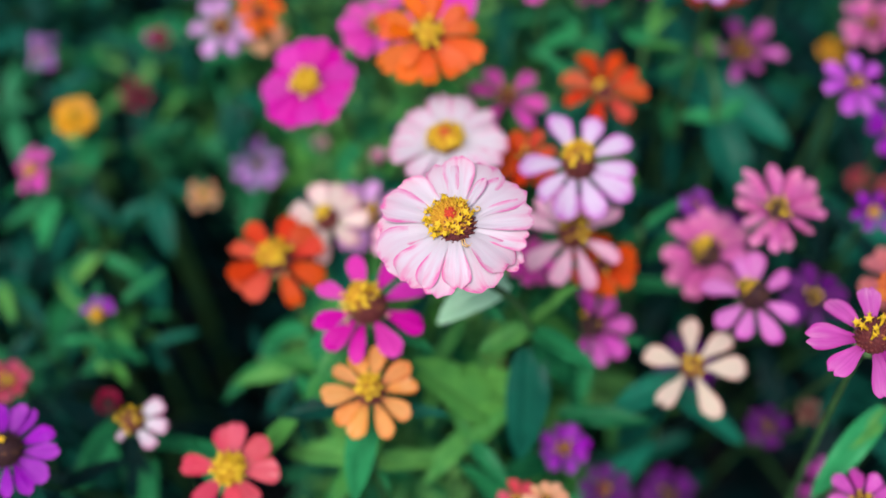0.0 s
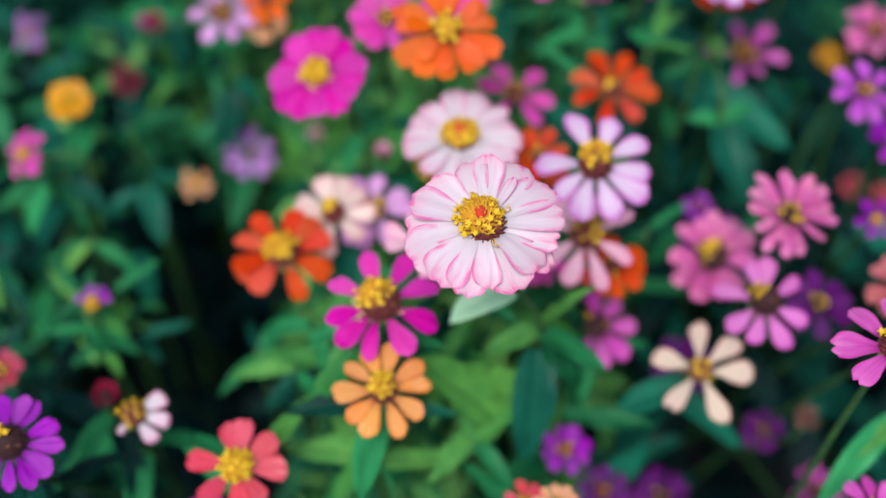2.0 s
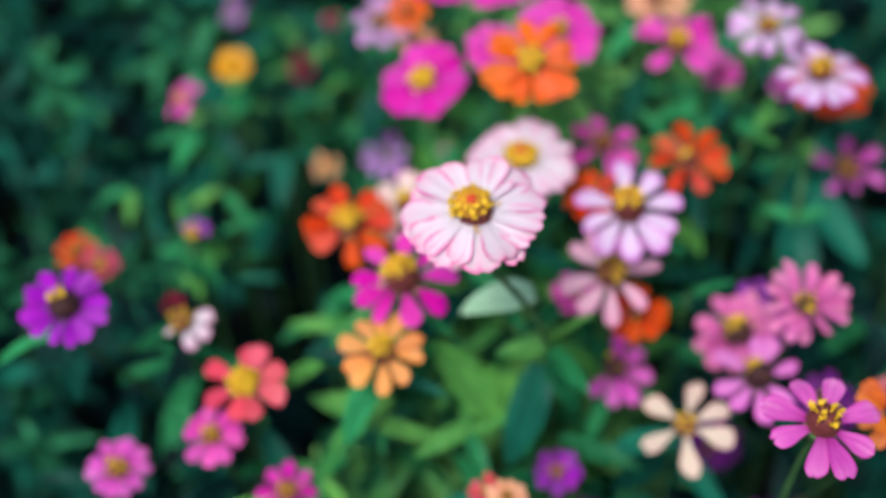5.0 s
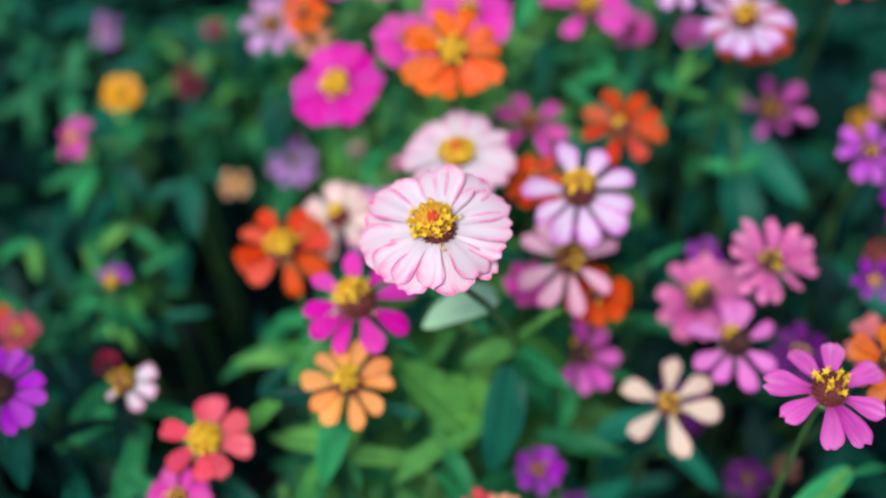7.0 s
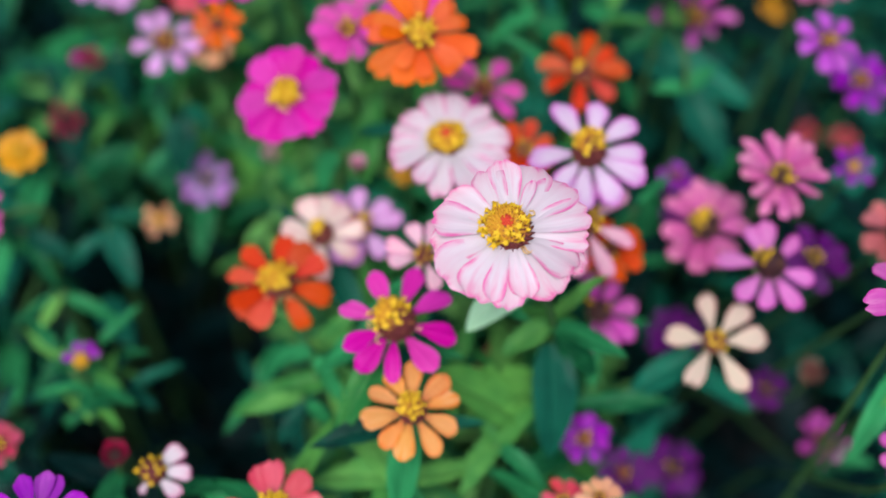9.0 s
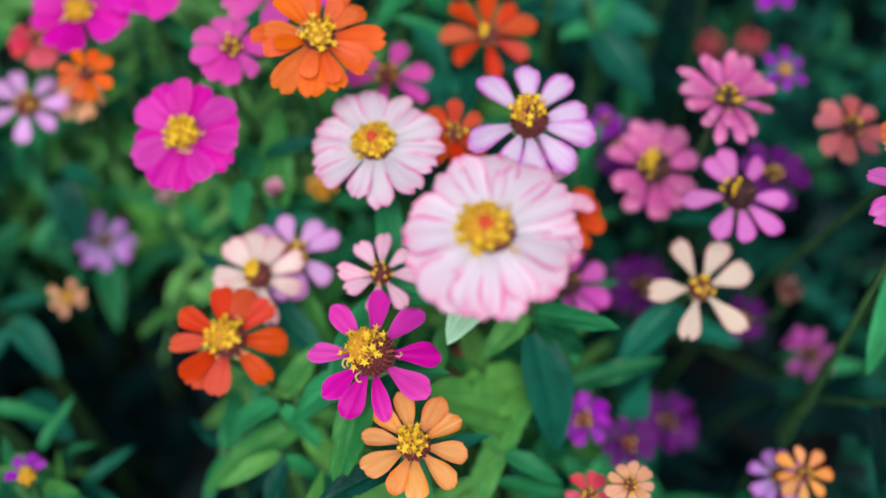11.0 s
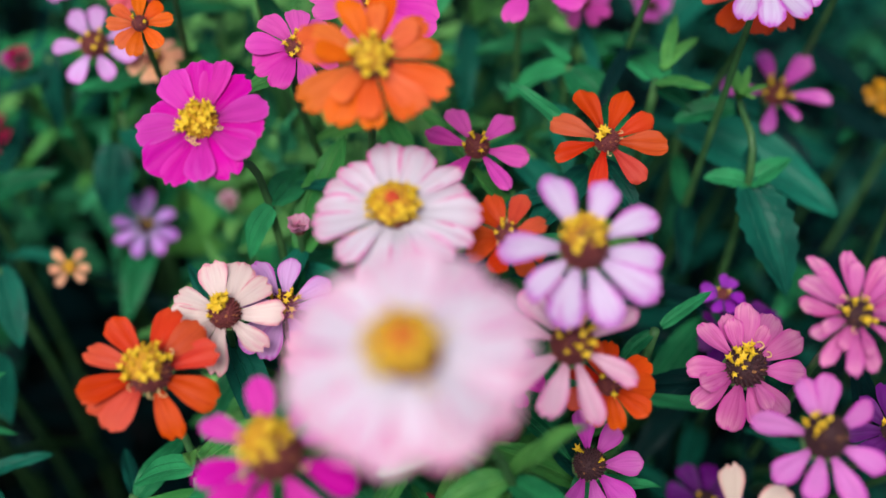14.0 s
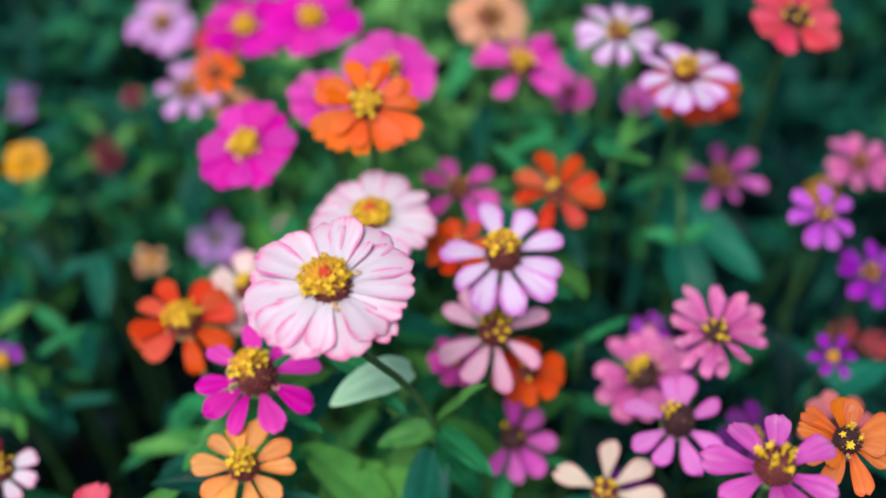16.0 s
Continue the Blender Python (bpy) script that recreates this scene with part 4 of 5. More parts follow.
zinnia((-0.099, 0.251, 0.503), 0.052, "magenta", "magenta-pink zinnia with broad petals", petals=10, style='broad', lean=6, core=0.12, disc='gold', stars=14, where='full', start=71)
zinnia((-0.169, 0.308, 0.444), 0.045, "lilac", "pale lilac-pink zinnia in the bed", petals=10, style='broad', lean=8, core=0.13, stars=8, where='full', start=71)
zinnia((-0.122, 0.273, 0.468), 0.034, "coral", "faded coral zinnia under a magenta one", petals=9, style='broad', lean=8, core=0.13, stars=4, where='full', start=41)
zinnia((0.232, 0.118, 0.447), 0.026, "violet", "small violet zinnia with five petals", petals=6, style='spoon', lean=10, core=0.12, disc='gold', stars=4, where='full', start=71)
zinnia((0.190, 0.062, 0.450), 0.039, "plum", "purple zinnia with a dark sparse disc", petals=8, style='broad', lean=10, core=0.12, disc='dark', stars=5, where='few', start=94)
zinnia((0.224, 0.057, 0.478), 0.040, "salmon", "dusty rose-red zinnia in the bed", petals=8, style='spoon', lean=10, core=0.12, disc='dark', stars=4, where='full', start=103)
zinnia((0.250, 0.245, 0.458), 0.041, "rose", "rose-pink zinnia with narrow petals", petals=9, style='spoon', lean=10, core=0.12, stars=5, where='full', start=98)
zinnia((0.075, 0.056, 0.430), 0.046, "orchid", "orchid-pink zinnia with a black cone", style='spoon', lean=12, disc='dark', stars=2, where='full', petals=[52, 1, 313, 280, 246, 96], core=0.14)
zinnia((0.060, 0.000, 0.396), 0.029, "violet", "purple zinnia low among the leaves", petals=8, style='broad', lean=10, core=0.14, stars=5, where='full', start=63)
zinnia((0.084, -0.010, 0.364), 0.031, "plum", "violet zinnia low among the leaves, coloured dark for shade", petals=8, style='broad', lean=10, core=0.13, stars=3, where='full', start=33)
zinnia((0.131, 0.013, 0.298), 0.038, "plum", "violet zinnia coloured dark for the shade of leaves", petals=9, style='broad', lean=10, core=0.13, disc='dark', stars=3, where='full', start=11)
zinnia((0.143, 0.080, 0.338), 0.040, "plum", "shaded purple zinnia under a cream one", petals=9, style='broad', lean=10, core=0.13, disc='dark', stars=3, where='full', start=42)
zinnia((0.184, 0.036, 0.345), 0.028, "plum", "purple zinnia coloured dark for the shade", petals=8, style='broad', lean=10, core=0.13, disc='dark', stars=3, where='full', start=32)
zinnia((0.223, 0.014, 0.308), 0.035, "orchid", "small dark pink zinnia deep in the shade", petals=7, style='spoon', lean=10, core=0.13, disc='dark', stars=3, where='full', start=32)
zinnia((0.199, 0.029, 0.379), 0.018, "faded_brown", "small peach zinnia coloured brown for the shade", petals=7, style='broad', lean=10, core=0.16, disc='brown', stars=0, lift=25, start=32)
zinnia((0.142, 0.143, 0.418), 0.021, "violet", "small violet zinnia behind rose ones", petals=7, style='broad', lean=10, core=0.14, stars=2, where='full', start=42)
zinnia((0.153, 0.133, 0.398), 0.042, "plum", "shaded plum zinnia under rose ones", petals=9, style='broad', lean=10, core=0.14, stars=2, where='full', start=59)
zinnia((0.131, -0.075, 0.429), 0.029, "apricot", "pale apricot zinnia low at the front", petals=8, style='spoon', lean=8, core=0.13, stars=6, where='full', start=67)
zinnia((0.130, -0.065, 0.403), 0.030, "lavender", "lilac zinnia low at the front", petals=8, style='broad', lean=8, core=0.13, stars=6, where='full', start=50)
zinnia((0.043, -0.060, 0.473), 0.022, "peach", "peach zinnia low at the front", petals=9, style='broad', lean=8, core=0.13, stars=8, where='full', start=89)
zinnia((0.031, -0.050, 0.449), 0.023, "coral", "coral-red zinnia low at the front", petals=8, style='broad', lean=8, core=0.13, stars=6, where='full', start=63)
zinnia((0.181, -0.070, 0.498), 0.033, "orchid", "orchid-mauve zinnia at the front edge", petals=9, style='spoon', lean=6, core=0.13, disc='brown', stars=10, where='full', start=99)
zinnia((0.020, 0.055, 0.385), 0.021, "coral", "withered dark red zinnia among leaves", petals=8, second=6, style='slim', lean=10, core=0.15, disc='dark', stars=0, lift=22, start=51)
zinnia((-0.041, 0.150, 0.451), 0.022, "pale_pink", "small pale pink zinnia bud", petals=8, second=6, style='broad', lean=10, stars=0, start=41, disc='brown', lift=80, core=0.11)
zinnia((-0.014, 0.158, 0.429), 0.017, "yellow", "small yellow-orange zinnia behind white petals", petals=8, style='broad', lean=8, core=0.2, disc='gold', stars=4, where='full', start=41)
zinnia((-0.086, 0.243, 0.340), 0.014, "pale_pink", "tiny pink zinnia bud in the bed", petals=8, style='broad', lean=12, core=0.18, disc='brown', stars=0, start=51, lift=60)
zinnia((-0.195, 0.070, 0.418), 0.023, "violet", "small violet zinnia losing its petals", style='broad', lean=10, core=0.17, disc='gold', stars=8, where='full', nodes=(0.68, 0.77, 0.86, 0.94), petals=[63, 106, 156, 22], shades=(1, 3, 1), leaf=0.030)
zinnia((-0.279, 0.310, 0.355), 0.031, "lavender", "small lavender zinnia with crowded petals", petals=9, second=6, style='slim', ragged=1.0, core=0.13, stars=3, where='full', leaf=0.055, start=64, lean=40, toward=-150)
zinnia((-0.213, 0.283, 0.344), 0.027, "maroon", "drooping maroon zinnia in the bed", petals=8, second=5, style='slim', ragged=1.0, lean=50, core=0.16, disc='dark', stars=0, lift=20, leaf=0.055, start=64)
zinnia((-0.187, 0.284, 0.399), 0.017, "maroon", "small closed maroon zinnia in the bed", petals=8, style='broad', lean=10, core=0.2, disc='dark', stars=0, lift=40, leaf=0.055, start=64)
zinnia((0.290, 0.209, 0.339), 0.019, "coral", "small red zinnia deep among leaves", petals=7, style='broad', lean=10, core=0.15, stars=2, where='full', start=55)
zinnia((0.277, 0.229, 0.319), 0.019, "coral", "small red zinnia in the shade", petals=7, style='broad', lean=10, core=0.15, stars=2, where='full', start=55)
zinnia((0.245, 0.274, 0.399), 0.022, "yellow", "small yellow-brown zinnia among leaves", petals=8, style='broad', lean=10, core=0.17, disc='gold', stars=4, where='full', start=63)
zinnia((-0.198, 0.302, 0.379), 0.012, "magenta", "low magenta zinnia at the back of the bed", petals=8, style='broad', lean=10, core=0.17, disc='dark', stars=0, lift=30, start=65)


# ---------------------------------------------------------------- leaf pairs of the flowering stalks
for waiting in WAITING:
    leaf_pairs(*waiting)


# ---------------------------------------------------------------- leaves that show plainly
def hang_leaves(thing, rows):
    """Leaves at world places: foot, tip, shade, variant, breadth."""
    at = Vector(thing.location)
    for foot, tip, shade, variant, broad in rows:
        add_leaf(thing, Vector(foot) - at, Vector(tip) - at, shade, variant, broad)


hang_leaves(tallest, [
    ((0.040, 0.028, 0.476), (0.067, 0.001, 0.490), 1, 1, 1.3),
    ((0.040, 0.026, 0.470), (0.066, 0.010, 0.448), 1, 2, 1.3),
    ((0.038, 0.024, 0.466), (0.038, -0.024, 0.430), 0, 2, 1.0),
    ((0.026, 0.038, 0.508), (-0.009, 0.020, 0.510), 5, 2, 1.2),
    ((0.038, 0.030, 0.474), (0.012, 0.022, 0.470), 2, 4, 1.3),
    ((0.040, 0.030, 0.478), (0.058, 0.028, 0.520), 2, 4, 0.7),
])
hang_leaves(orange_red, [
    ((-0.077, 0.052, 0.432), (-0.107, 0.058, 0.418), 1, 2, 1.15),
    ((-0.076, 0.050, 0.430), (-0.062, 0.026, 0.412), 1, 1, 1.1),
    ((-0.074, 0.054, 0.434), (-0.050, 0.062, 0.452), 2, 4, 1.2),
    ((-0.078, 0.054, 0.442), (-0.074, 0.040, 0.462), 2, 3, 0.9),
])
hang_leaves(magenta_one, [
    ((-0.052, 0.157, 0.457), (-0.068, 0.146, 0.440), 1, 2, 1.6),
    ((-0.052, 0.158, 0.457), (-0.036, 0.192, 0.447), 1, 2, 1.2),
])
hang_leaves(apricot_one, [
    ((0.020, 0.004, 0.432), (-0.022, 0.012, 0.470), 3, 2, 1.1),
    ((0.022, 0.000, 0.425), (-0.016, -0.020, 0.430), 2, 1, 1.1),
])

# a shoot with toothed leaves and a tight bud
toothed = tagged(new("leafy_shoot"), "green shoot with toothed leaves and a tight bud", "plant", "leafy shoots in the bed")
toothed.location = (0.165, 0.200, 0)
knot, bud = Vector((-0.013, -0.017, 0.445)), Vector((-0.017, 0.016, 0.464))
shoot = curve_through([Vector((0, 0, 0)), Vector((-0.004, -0.014, 0.25)), knot, bud], 16)
part("stem", tube(shoot, [0.0026 - 0.0012 * k / 16 for k in range(17)], STEM), toothed)
for way, broad, tone in (((0.015, -0.046, -0.015), 1.0, 0), ((-0.019, 0.003, 0.004), 0.95, 1), ((0.018, 0.008, 0.010), 1.0, 1), ((0.004, 0.020, 0.004), 0.8, 0)):
    add_leaf(toothed, knot, knot + Vector(way), 1, 1, broad, mesh=TOOTHED[tone])
add_leaf(toothed, bud - Vector((0, 0, 0.008)), bud + Vector((-0.027, 0.000, -0.012)), 1, 1, 0.9, mesh=TOOTHED[1])
for k in range(6):
    a = k * 1.05
    add_leaf(toothed, bud, bud + Vector((0.008 * math.cos(a), 0.008 * math.sin(a), 0.012)), 2, k % 5, 1.2)


def leaf_spray(node, label, rows):
    """A shoot whose top leaves lie at given places: foot, tip, shade, variant, breadth."""
    thing = tagged(new("leafy_shoot"), label, "plant", "leafy shoots in the bed")
    thing.location = (node[0] + 0.01, node[1] + 0.02, 0)
    top = Vector(node) - thing.location
    line = curve_through([Vector((0, 0, 0)), Vector((top.x * 0.4, top.y * 0.4, top.z * 0.6)), top], 12)
    part("stem", tube(line, [0.0030 - 0.0010 * k / 12 for k in range(13)], STEM), thing)
    hang_leaves(thing, rows)


leaf_spray((0.040, 0.025, 0.420), "light green shoot with broad bitten leaves", [
    ((0.040, 0.018, 0.420), (-0.014, 0.010, 0.450), 3, 2, 1.15),
    ((0.036, 0.018, 0.410), (-0.006, 0.022, 0.400), 2, 1, 1.02),
    ((0.056, 0.014, 0.410), (0.105, 0.005, 0.420), 1, 3, 0.94),
    ((0.044, 0.026, 0.410), (0.043, 0.000, 0.400), 1, 0, 1.02),
    ((0.043, 0.027, 0.420), (0.040, 0.063, 0.400), 1, 4, 0.94),
])
leaf_spray((-0.067, 0.052, 0.400), "light green shoot with a large speckled leaf", [
    ((-0.067, 0.052, 0.400), (-0.124, 0.049, 0.390), 3, 1, 1.06),
    ((-0.066, 0.053, 0.400), (-0.062, 0.029, 0.380), 2, 2, 1.02),
    ((-0.065, 0.054, 0.400), (-0.038, 0.040, 0.400), 2, 4, 1.02),
    ((-0.066, 0.056, 0.400), (-0.047, 0.106, 0.420), 2, 0, 0.94),
])
leaf_spray((0.119, 0.038, 0.400), "teal-green shoot with drooping leaves", [
    ((0.119, 0.038, 0.400), (0.092, 0.008, 0.370), 0, 2, 1.10),
    ((0.122, 0.039, 0.390), (0.161, 0.009, 0.380), 0, 1, 1.02),
    ((0.118, 0.038, 0.400), (0.103, 0.028, 0.400), 1, 3, 1.02),
])
leaf_spray((0.077, 0.244, 0.449), "green shoot with long arching leaves", [
    ((0.077, 0.242, 0.450), (0.103, 0.214, 0.442), 1, 2, 1.6),
    ((0.076, 0.246, 0.448), (0.044, 0.248, 0.430), 1, 2, 1.2),
    ((0.075, 0.243, 0.424), (0.076, 0.206, 0.420), 0, 1, 1.1),
    ((0.077, 0.247, 0.450), (0.064, 0.262, 0.450), 1, 3, 1.1),
])
leaf_spray((0.060, 0.160, 0.466), "small blue-green shoot between lilac petals", [
    ((0.060, 0.160, 0.466), (0.043, 0.151, 0.470), 0, 2, 1.3),
    ((0.060, 0.162, 0.464), (0.070, 0.176, 0.462), 0, 1, 1.2),
])
leaf_spray((0.103, 0.107, 0.447), "light green shoot with one pointed leaf", [
    ((0.106, 0.109, 0.447), (0.127, 0.123, 0.453), 1, 1, 1.0),
    ((0.102, 0.107, 0.445), (0.086, 0.098, 0.436), 1, 2, 1.1),
])
leaf_spray((0.113, 0.226, 0.462), "young green shoot with narrow leaves", [
    ((0.113, 0.225, 0.463), (0.128, 0.206, 0.482), 2, 1, 1.2),
    ((0.113, 0.226, 0.462), (0.106, 0.285, 0.430), 1, 2, 1.1),
    ((0.115, 0.230, 0.466), (0.131, 0.250, 0.470), 2, 0, 1.1),
    ((0.116, 0.231, 0.466), (0.122, 0.254, 0.476), 2, 3, 1.0),
    ((0.113, 0.226, 0.458), (0.142, 0.215, 0.450), 1, 4, 1.1),
])
leaf_spray((0.136, 0.241, 0.410), "dark green shoot with one large drooping leaf", [
    ((0.136, 0.241, 0.410), (0.206, 0.201, 0.421), 0, 2, 1.0),
    ((0.136, 0.243, 0.408), (0.112, 0.262, 0.392), 0, 1, 1.1),
])
leaf_spray((-0.200, 0.160, 0.320), "dark green shoot with broad leaves in the shade", [
    ((-0.200, 0.160, 0.320), (-0.177, 0.124, 0.340), 0, 2, 1.10),
    ((-0.179, 0.080, 0.360), (-0.151, 0.089, 0.370), 0, 3, 0.95),
    ((-0.180, 0.080, 0.360), (-0.166, 0.062, 0.370), 0, 1, 1.02),
    ((-0.184, 0.101, 0.360), (-0.167, 0.099, 0.370), 1, 0, 1.19),
])
leaf_spray((-0.200, 0.222, 0.372), "blue-green shoot with a long pointed leaf", [
    ((-0.200, 0.220, 0.370), (-0.168, 0.225, 0.390), 1, 2, 1.2),
    ((-0.202, 0.222, 0.368), (-0.226, 0.236, 0.352), 0, 1, 1.1),
    ((-0.171, 0.211, 0.332), (-0.200, 0.219, 0.330), 0, 1, 0.9),
])
leaf_spray((-0.232, 0.176, 0.385), "blue-green shoot with long leaves beside a small pink flower", [
    ((-0.230, 0.178, 0.385), (-0.213, 0.222, 0.402), 1, 2, 1.0),
    ((-0.236, 0.178, 0.384), (-0.276, 0.156, 0.372), 1, 1, 1.0),
    ((-0.240, 0.168, 0.384), (-0.258, 0.146, 0.366), 1, 2, 1.3),
    ((-0.230, 0.174, 0.382), (-0.204, 0.162, 0.376), 0, 2, 1.2),
    ((-0.229, 0.172, 0.380), (-0.217, 0.144, 0.370), 1, 4, 1.0),
    ((-0.234, 0.182, 0.384), (-0.252, 0.210, 0.386), 0, 1, 1.1),
])
leaf_spray((-0.186, 0.178, 0.372), "green shoot with a drooping broad leaf", [
    ((-0.186, 0.180, 0.372), (-0.170, 0.146, 0.362), 0, 2, 1.1),
    ((-0.188, 0.176, 0.370), (-0.212, 0.160, 0.366), 0, 4, 1.0),
])
leaf_spray((-0.212, 0.140, 0.370), "yellow-green shoot behind a small violet flower", [
    ((-0.210, 0.138, 0.368), (-0.180, 0.120, 0.364), 1, 4, 0.9),
    ((-0.214, 0.138, 0.370), (-0.226, 0.112, 0.380), 2, 1, 0.9),
    ((-0.216, 0.140, 0.368), (-0.242, 0.128, 0.362), 1, 3, 1.1),
])
leaf_spray((-0.272, 0.122, 0.362), "green leafy shoot at the side of the bed", [
    ((-0.272, 0.122, 0.362), (-0.262, 0.094, 0.366), 2, 1, 1.0),
    ((-0.274, 0.122, 0.362), (-0.300, 0.112, 0.354), 1, 2, 1.1),
    ((-0.270, 0.124, 0.362), (-0.248, 0.112, 0.366), 1, 0, 1.2),
])
leaf_spray((-0.134, 0.252, 0.400), "green shoot with pale pointed leaves", [
    ((-0.128, 0.255, 0.416), (-0.145, 0.255, 0.378), 2, 1, 1.0),
    ((-0.139, 0.247, 0.382), (-0.138, 0.218, 0.360), 0, 2, 1.5),
    ((-0.136, 0.250, 0.388), (-0.116, 0.244, 0.374), 0, 2, 1.2),
])
leaf_spray((-0.174, 0.288, 0.398), "blue-green shoot at the back of the bed", [
    ((-0.173, 0.292, 0.400), (-0.174, 0.262, 0.370), 0, 1, 1.0),
    ((-0.176, 0.280, 0.392), (-0.196, 0.271, 0.390), 0, 2, 1.2),
    ((-0.172, 0.288, 0.396), (-0.152, 0.296, 0.386), 1, 2, 1.1),
])
leaf_spray((-0.087, 0.258, 0.430), "green shoot with short broad leaves", [
    ((-0.087, 0.258, 0.430), (-0.095, 0.278, 0.430), 1, 2, 1.3),
    ((-0.087, 0.257, 0.428), (-0.074, 0.270, 0.424), 1, 2, 1.3),
])
leaf_spray((-0.039, -0.024, 0.440), "pale green shoot under the apricot flower", [
    ((-0.039, -0.024, 0.440), (-0.086, -0.006, 0.420), 2, 1, 1.19),
    ((-0.041, -0.025, 0.440), (-0.066, 0.032, 0.420), 2, 2, 1.02),
    ((-0.038, -0.027, 0.440), (0.002, -0.015, 0.420), 2, 3, 1.10),
    ((-0.039, -0.023, 0.430), (-0.030, -0.038, 0.430), 1, 0, 1.02),
])
leaf_spray((0.017, 0.033, 0.420), "yellow-green shoot behind the apricot flower", [
    ((0.017, 0.033, 0.420), (0.033, 0.075, 0.400), 2, 1, 1.02),
    ((0.017, 0.032, 0.420), (-0.002, 0.010, 0.420), 2, 2, 1.19),
    ((0.018, 0.031, 0.420), (0.039, 0.015, 0.410), 2, 4, 1.02),
    ((0.017, 0.033, 0.420), (0.004, 0.057, 0.410), 3, 3, 1.02),
])
leaf_spray((0.206, -0.016, 0.480), "bright green shoot at the front edge", [
    ((0.206, -0.016, 0.480), (0.169, -0.053, 0.460), 1, 1, 1.02),
    ((0.206, -0.018, 0.480), (0.185, -0.034, 0.470), 2, 2, 0.94),
    ((0.208, -0.018, 0.480), (0.232, -0.001, 0.470), 1, 0, 1.02),
])
leaf_spray((-0.009, 0.030, 0.440), "pale yellow-green shoot among the front flowers", [
    ((-0.009, 0.030, 0.440), (0.009, 0.051, 0.450), 2, 1, 1.10),
    ((-0.009, 0.028, 0.440), (0.014, 0.014, 0.440), 2, 2, 1.10),
    ((-0.008, 0.026, 0.440), (-0.019, 0.046, 0.440), 1, 4, 1.02),
    ((-0.009, 0.032, 0.430), (-0.012, -0.004, 0.430), 2, 3, 1.02),
])
leaf_spray((0.008, -0.010, 0.430), "bright green shoot in front of the bed", [
    ((0.008, -0.010, 0.430), (0.040, 0.010, 0.440), 3, 0, 1.10),
    ((0.008, -0.012, 0.430), (-0.017, -0.032, 0.430), 2, 1, 0.94),
    ((0.010, -0.012, 0.430), (0.028, -0.035, 0.430), 1, 2, 0.94),
    ((0.008, -0.010, 0.430), (-0.003, 0.010, 0.440), 3, 3, 1.02),
])
leaf_spray((-0.085, 0.033, 0.420), "light green shoot beside the apricot flower", [
    ((-0.085, 0.033, 0.420), (-0.116, 0.032, 0.420), 2, 1, 1.10),
    ((-0.084, 0.030, 0.420), (-0.099, 0.012, 0.410), 0, 2, 1.02),
    ((-0.083, 0.030, 0.420), (-0.064, 0.016, 0.400), 1, 4, 0.94),
])
leaf_spray((-0.108, 0.060, 0.385), "light green shoot at the edge of the dark gap", [
    ((-0.108, 0.058, 0.383), (-0.128, 0.036, 0.380), 1, 1, 1.0),
    ((-0.106, 0.060, 0.385), (-0.088, 0.086, 0.392), 1, 2, 1.1),
    ((-0.107, 0.061, 0.380), (-0.118, 0.092, 0.372), 0, 0, 1.1),
])
leaf_spray((-0.062, -0.052, 0.405), "yellow-green shoot at the front of the bed", [
    ((-0.062, -0.052, 0.405), (-0.090, -0.044, 0.402), 2, 1, 1.0),
    ((-0.062, -0.053, 0.404), (-0.036, -0.066, 0.402), 3, 3, 1.1),
    ((-0.063, -0.051, 0.405), (-0.058, -0.020, 0.410), 2, 4, 0.9),
    ((-0.061, -0.054, 0.400), (-0.072, -0.082, 0.390), 1, 2, 1.0),
])
# a shoot so crowded with small narrow leaves that they spray out all ways
crowd = random.Random(77)
spray = []
for k in range(34):
    turn, reach = crowd.uniform(0, 6.28), crowd.uniform(0.012, 0.032)
    foot = Vector((-0.203 + crowd.uniform(-0.016, 0.016), 0.076 + crowd.uniform(-0.018, 0.022), crowd.uniform(0.352, 0.400)))
    tip = foot + Vector((math.cos(turn), math.sin(turn), crowd.uniform(-0.3, 0.9))) * reach
    spray.append((foot, tip, crowd.choice((1, 1, 2, 3, 0)), crowd.choice((0, 0, 3, 1)), crowd.uniform(0.85, 1.25)))
leaf_spray((-0.203, 0.076, 0.398), "light green shoot crowded with small narrow leaves", spray)


# ---------------------------------------------------------------- foliage of the bed
fill = random.Random(21)
SHOOT_LABELS = ["leafy green zinnia shoot with no flower", "blue-green leafy zinnia shoot in the shade", "light green leafy zinnia shoot"]
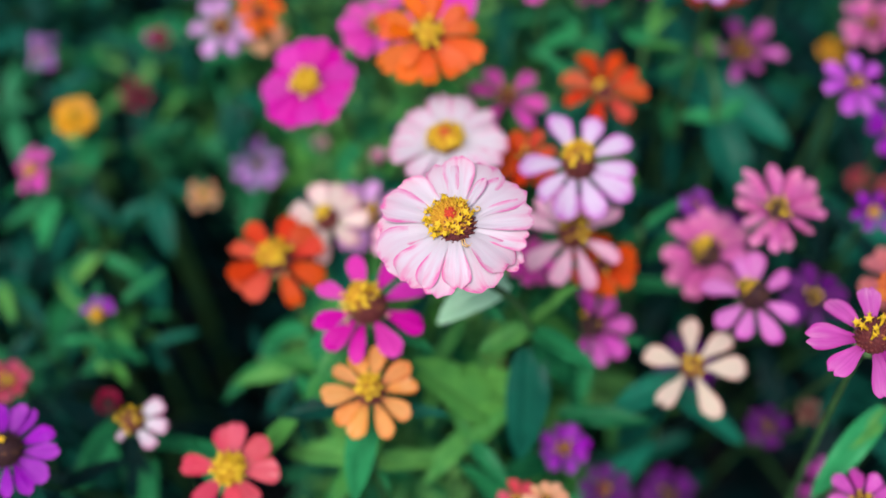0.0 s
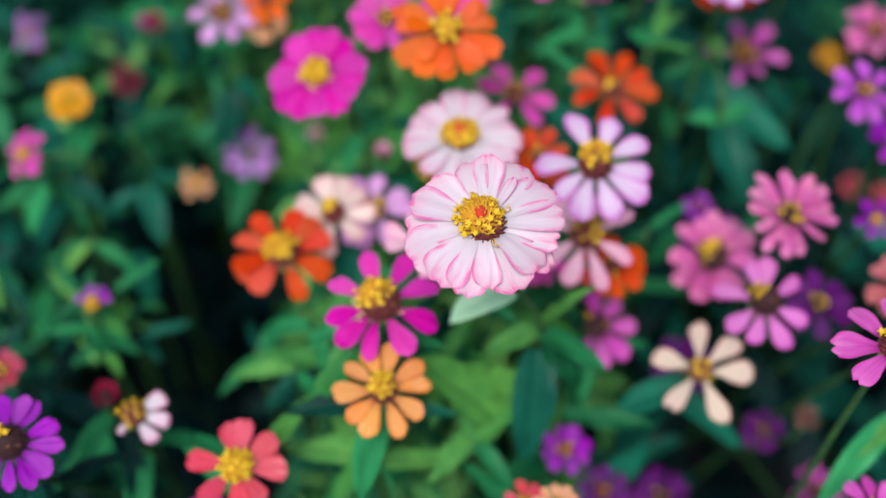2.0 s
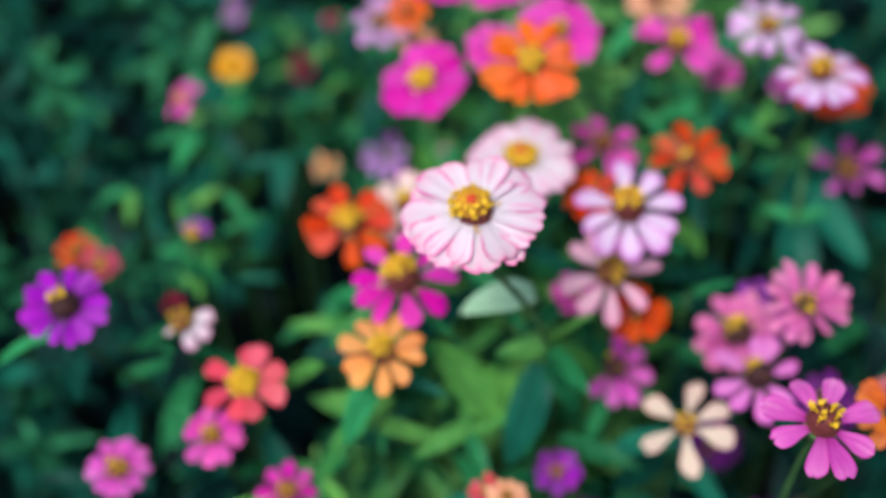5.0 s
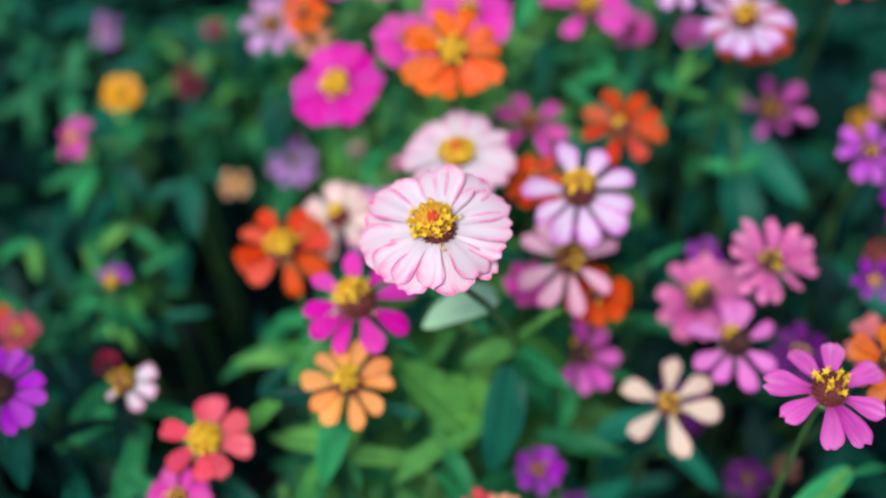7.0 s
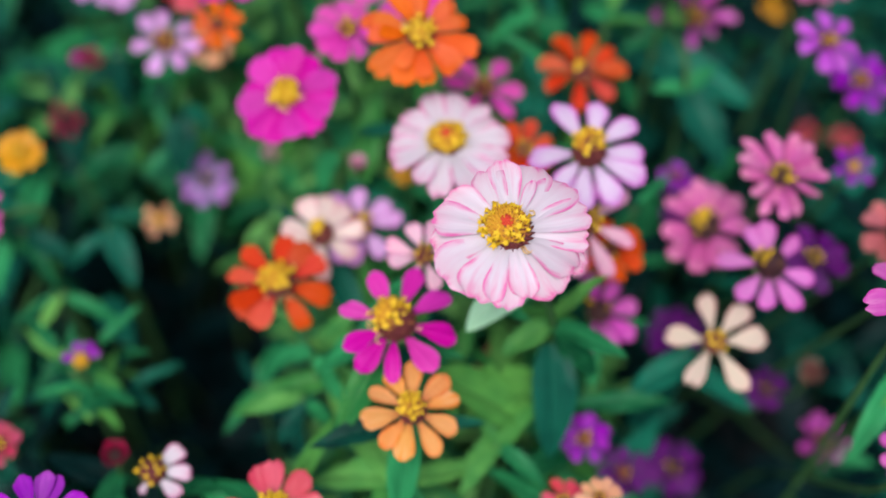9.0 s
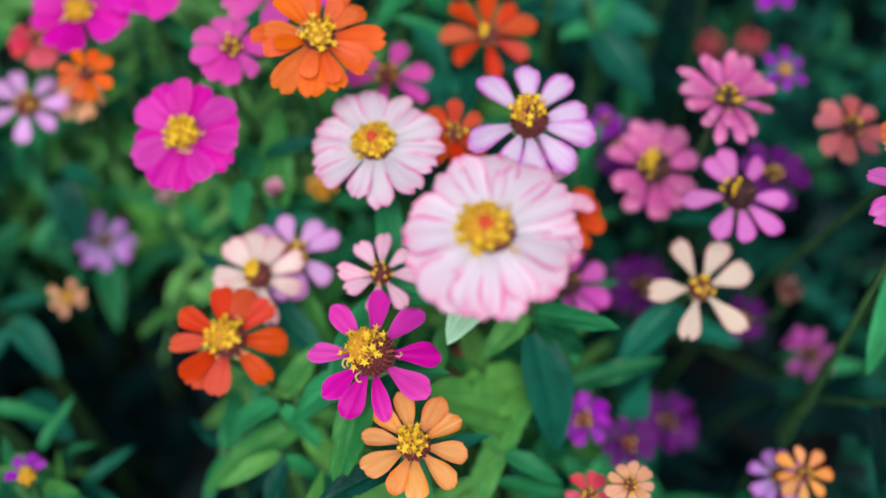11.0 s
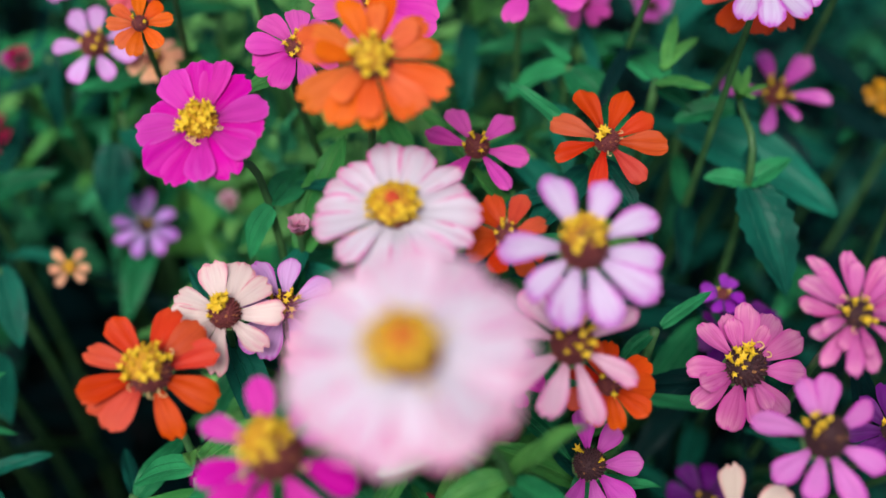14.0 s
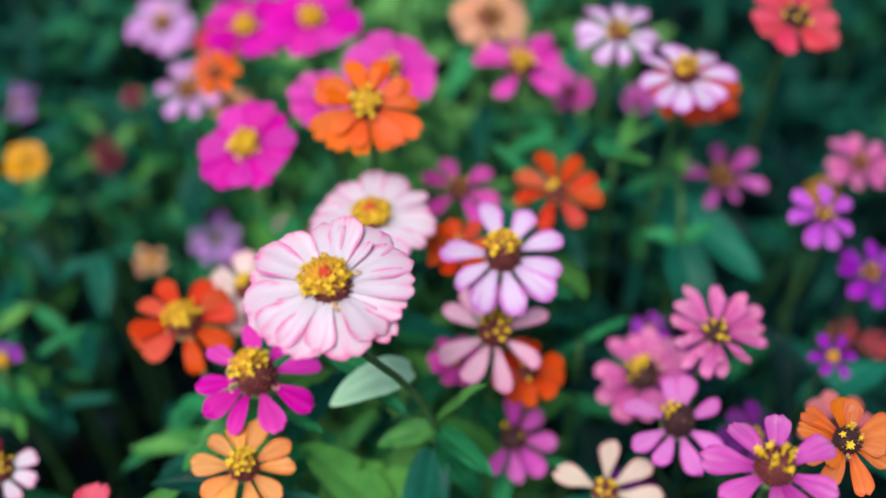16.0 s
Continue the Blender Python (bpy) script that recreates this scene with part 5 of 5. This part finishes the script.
for iy in range(16):
    for ix in range(16):
        x = -0.60 + 0.08 * ix + fill.uniform(-0.03, 0.03)
        y = -0.22 + 0.075 * iy + fill.uniform(-0.03, 0.03)
        # leaf tones paint a pool of light mid-bed and dark flanks
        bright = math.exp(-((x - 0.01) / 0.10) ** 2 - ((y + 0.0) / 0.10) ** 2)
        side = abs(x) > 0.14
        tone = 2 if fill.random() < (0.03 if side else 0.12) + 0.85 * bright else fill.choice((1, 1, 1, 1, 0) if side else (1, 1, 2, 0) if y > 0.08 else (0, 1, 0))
        tall = fill.uniform(0.17, 0.24 if x > 0.12 else 0.28 if side else 0.31) + 0.10 * min(1.0, max(0.0, (y - 0.15) / 0.25)) * fill.random() + 0.11 * bright
        if near_gap(x, y, 1.35) or fill.random() > thin_growth(x, y):
            continue
        # beyond the middle strip the shaded leaf copy darkens the flanks
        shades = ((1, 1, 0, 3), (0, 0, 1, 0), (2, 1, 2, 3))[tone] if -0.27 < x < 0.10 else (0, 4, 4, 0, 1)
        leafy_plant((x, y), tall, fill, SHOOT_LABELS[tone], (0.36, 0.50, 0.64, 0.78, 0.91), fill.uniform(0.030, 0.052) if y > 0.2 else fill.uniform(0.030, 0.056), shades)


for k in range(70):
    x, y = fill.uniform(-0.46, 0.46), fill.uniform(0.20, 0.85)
    # flank shoots here get the shaded leaf copy too, as painted shade
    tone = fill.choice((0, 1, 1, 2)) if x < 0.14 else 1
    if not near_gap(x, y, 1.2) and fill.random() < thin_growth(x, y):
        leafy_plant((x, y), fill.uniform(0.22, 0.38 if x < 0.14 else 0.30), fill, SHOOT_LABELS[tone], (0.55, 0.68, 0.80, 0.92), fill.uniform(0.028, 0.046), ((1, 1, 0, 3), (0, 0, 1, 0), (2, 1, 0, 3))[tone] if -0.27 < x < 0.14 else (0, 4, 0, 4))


def leaf_mass(name, label, count, rng, materials, spread, low, high, keep_out, big):
    """Leaves too many to count, as one thing: scattered over the spread, outside the keep-out, between two heights."""
    verts, faces, uvs, slots = [], [], [], []
    stock = [leaf_shape(rng, b, 0.0, 4, 7) for b in (0.8, 1.0, 1.2)]
    while count:
        x, y = rng.uniform(spread[0], spread[1]), rng.uniform(spread[2], spread[3])
        if keep_out(x, y):
            continue
        count -= 1
        v, f, t = stock[rng.randrange(3)]
        size = rng.uniform(*big)
        turn = Euler((rng.uniform(-0.8, 0.5), rng.uniform(-0.6, 0.6), rng.uniform(0, 6.28))).to_matrix().to_4x4()
        m = Matrix.Translation((x, y, rng.uniform(low, high))) @ turn @ Matrix.Scale(size, 4)
        n = len(verts)
        verts += [m @ Vector(p) for p in v]
        faces += [tuple(n + k for k in q) for q in f]
        uvs += t
        slots += [rng.randrange(len(materials))] * len(f)
    me = mesh_of(name, verts, faces, materials[0], uvs)
    for mat in materials[1:]:
        me.materials.append(mat)
    me.polygons.foreach_set("material_index", slots)
    return tagged(new(name, me), label, "foliage", kind="stuff")


def young_growth(name, label, count, rng, spread, height, tones):
    """Side shoots past counting, as one thing: short stalks with opposite pairs of small narrow leaves, tighter to the tip."""
    verts, faces, uvs, slots = [], [], [], []
    stock = [leaf_shape(rng, b, 0.0, 4, 8) for b in (0.55, 0.7, 0.85, 1.0)]
    tries = 0
    while count and tries < 20000:
        tries += 1
        x, y = rng.uniform(spread[0], spread[1]), rng.uniform(spread[2], spread[3])
        top = Vector((x, y, height(x, y, rng)))
        if near_gap(x, y, 1.05) or rng.random() > thin_growth(x, y) or hides_a_head([top, top + Vector((0, 0, 0.02))]):
            continue
        count -= 1
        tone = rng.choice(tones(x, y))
        lean = Vector((rng.uniform(-0.35, 0.35), rng.uniform(-0.35, 0.35), 1)).normalized()
        # stalk
        foot = top - lean * 0.12
        n = len(verts)
        for p in (foot, top):
            for s in range(4):
                verts.append(p + Vector((math.cos(s * 1.5708), math.sin(s * 1.5708), 0)) * 0.0012)
                uvs.append((0.5, 0.5))
        for s in range(4):
            q = (s + 1) % 4
            faces.append((n + s, n + q, n + 4 + q, n + 4 + s))
            slots.append(tone)
        turn = rng.uniform(0, 3)
        size = rng.uniform(0.020, 0.038)
        for step in range(4):
            p = top - lean * (0.006 + 0.020 * step * rng.uniform(0.8, 1.2))
            for s in (0, math.pi):
                a = turn + s + rng.uniform(-0.35, 0.35)
                rise = rng.uniform(0.5, 1.4) if step == 0 else rng.uniform(-0.5, 0.7)
                way = Vector((math.cos(a), math.sin(a), rise)).normalized()
                long = size * (0.5, 0.85, 1.1, 1.2)[step] * rng.uniform(0.75, 1.2)
                if hides_a_head([p + way * long * 0.5, p + way * long]):
                    continue
                side = way.cross(Vector((rng.uniform(-0.3, 0.3), rng.uniform(-0.3, 0.3), 1))).normalized()
                m = Matrix((side * long, way * long, side.cross(way) * long)).transposed().to_4x4()
                m.translation = p
                v, f, t = stock[rng.randrange(4)]
                n = len(verts)
                verts += [m @ Vector(c) for c in v]
                faces += [tuple(n + k for k in q) for q in f]
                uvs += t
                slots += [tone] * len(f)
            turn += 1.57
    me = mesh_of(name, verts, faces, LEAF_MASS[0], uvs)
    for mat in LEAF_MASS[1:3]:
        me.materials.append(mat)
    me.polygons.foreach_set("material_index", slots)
    return tagged(new(name, me), label, "foliage", kind="stuff")


def growth_height(x, y, rng):
    """Lower at the dark right flank, higher at the middle and towards the back."""
    top = 0.33 + 0.05 * math.exp(-((x + 0.02) / 0.15) ** 2) + 0.06 * min(1.0, max(0.0, (y - 0.08) / 0.15))
    top += 0.06 * math.exp(-((x - 0.03) / 0.08) ** 2 - ((y + 0.01) / 0.05) ** 2)
    if x > 0.13:
        top -= 0.09
    return top - rng.random() ** 1.5 * 0.12


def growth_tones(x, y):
    """Light and shade put into the leaf colour: lighter leaves in the middle of the bed, blue-green ones at the flanks
    and at the far end, with an uneven border.
    """
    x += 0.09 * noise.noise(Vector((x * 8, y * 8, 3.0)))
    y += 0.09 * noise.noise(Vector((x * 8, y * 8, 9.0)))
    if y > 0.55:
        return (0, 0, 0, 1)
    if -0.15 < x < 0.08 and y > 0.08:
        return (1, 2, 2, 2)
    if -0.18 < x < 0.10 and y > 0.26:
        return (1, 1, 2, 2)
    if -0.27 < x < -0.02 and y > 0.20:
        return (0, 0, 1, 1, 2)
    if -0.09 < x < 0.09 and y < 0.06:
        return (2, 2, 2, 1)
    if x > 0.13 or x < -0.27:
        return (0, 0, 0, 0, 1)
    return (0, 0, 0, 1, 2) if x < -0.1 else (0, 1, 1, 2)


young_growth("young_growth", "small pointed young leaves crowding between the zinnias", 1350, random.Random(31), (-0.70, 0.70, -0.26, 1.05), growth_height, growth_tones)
# the undergrowth wears the shaded foliage copy, so its dark is painted
leaf_mass("undergrowth", "tangle of low zinnia leaves coloured near-black for shade", 4000, random.Random(8), [LEAF_MASS[3]], (-0.75, 0.75, -0.45, 1.15), 0.02, 0.18, lambda x, y: False, (0.035, 0.075))
# unseen leaf mass, added to keep low sky light out of the bed
leaf_mass("outer_foliage", "unseen leaf ring around the bed, added to block low light", 4600, random.Random(9), [LEAF_MASS[0], LEAF_MASS[1], LEAF_MASS[3]], (-1.35, 1.35, -0.75, 1.75), 0.06, 0.36,
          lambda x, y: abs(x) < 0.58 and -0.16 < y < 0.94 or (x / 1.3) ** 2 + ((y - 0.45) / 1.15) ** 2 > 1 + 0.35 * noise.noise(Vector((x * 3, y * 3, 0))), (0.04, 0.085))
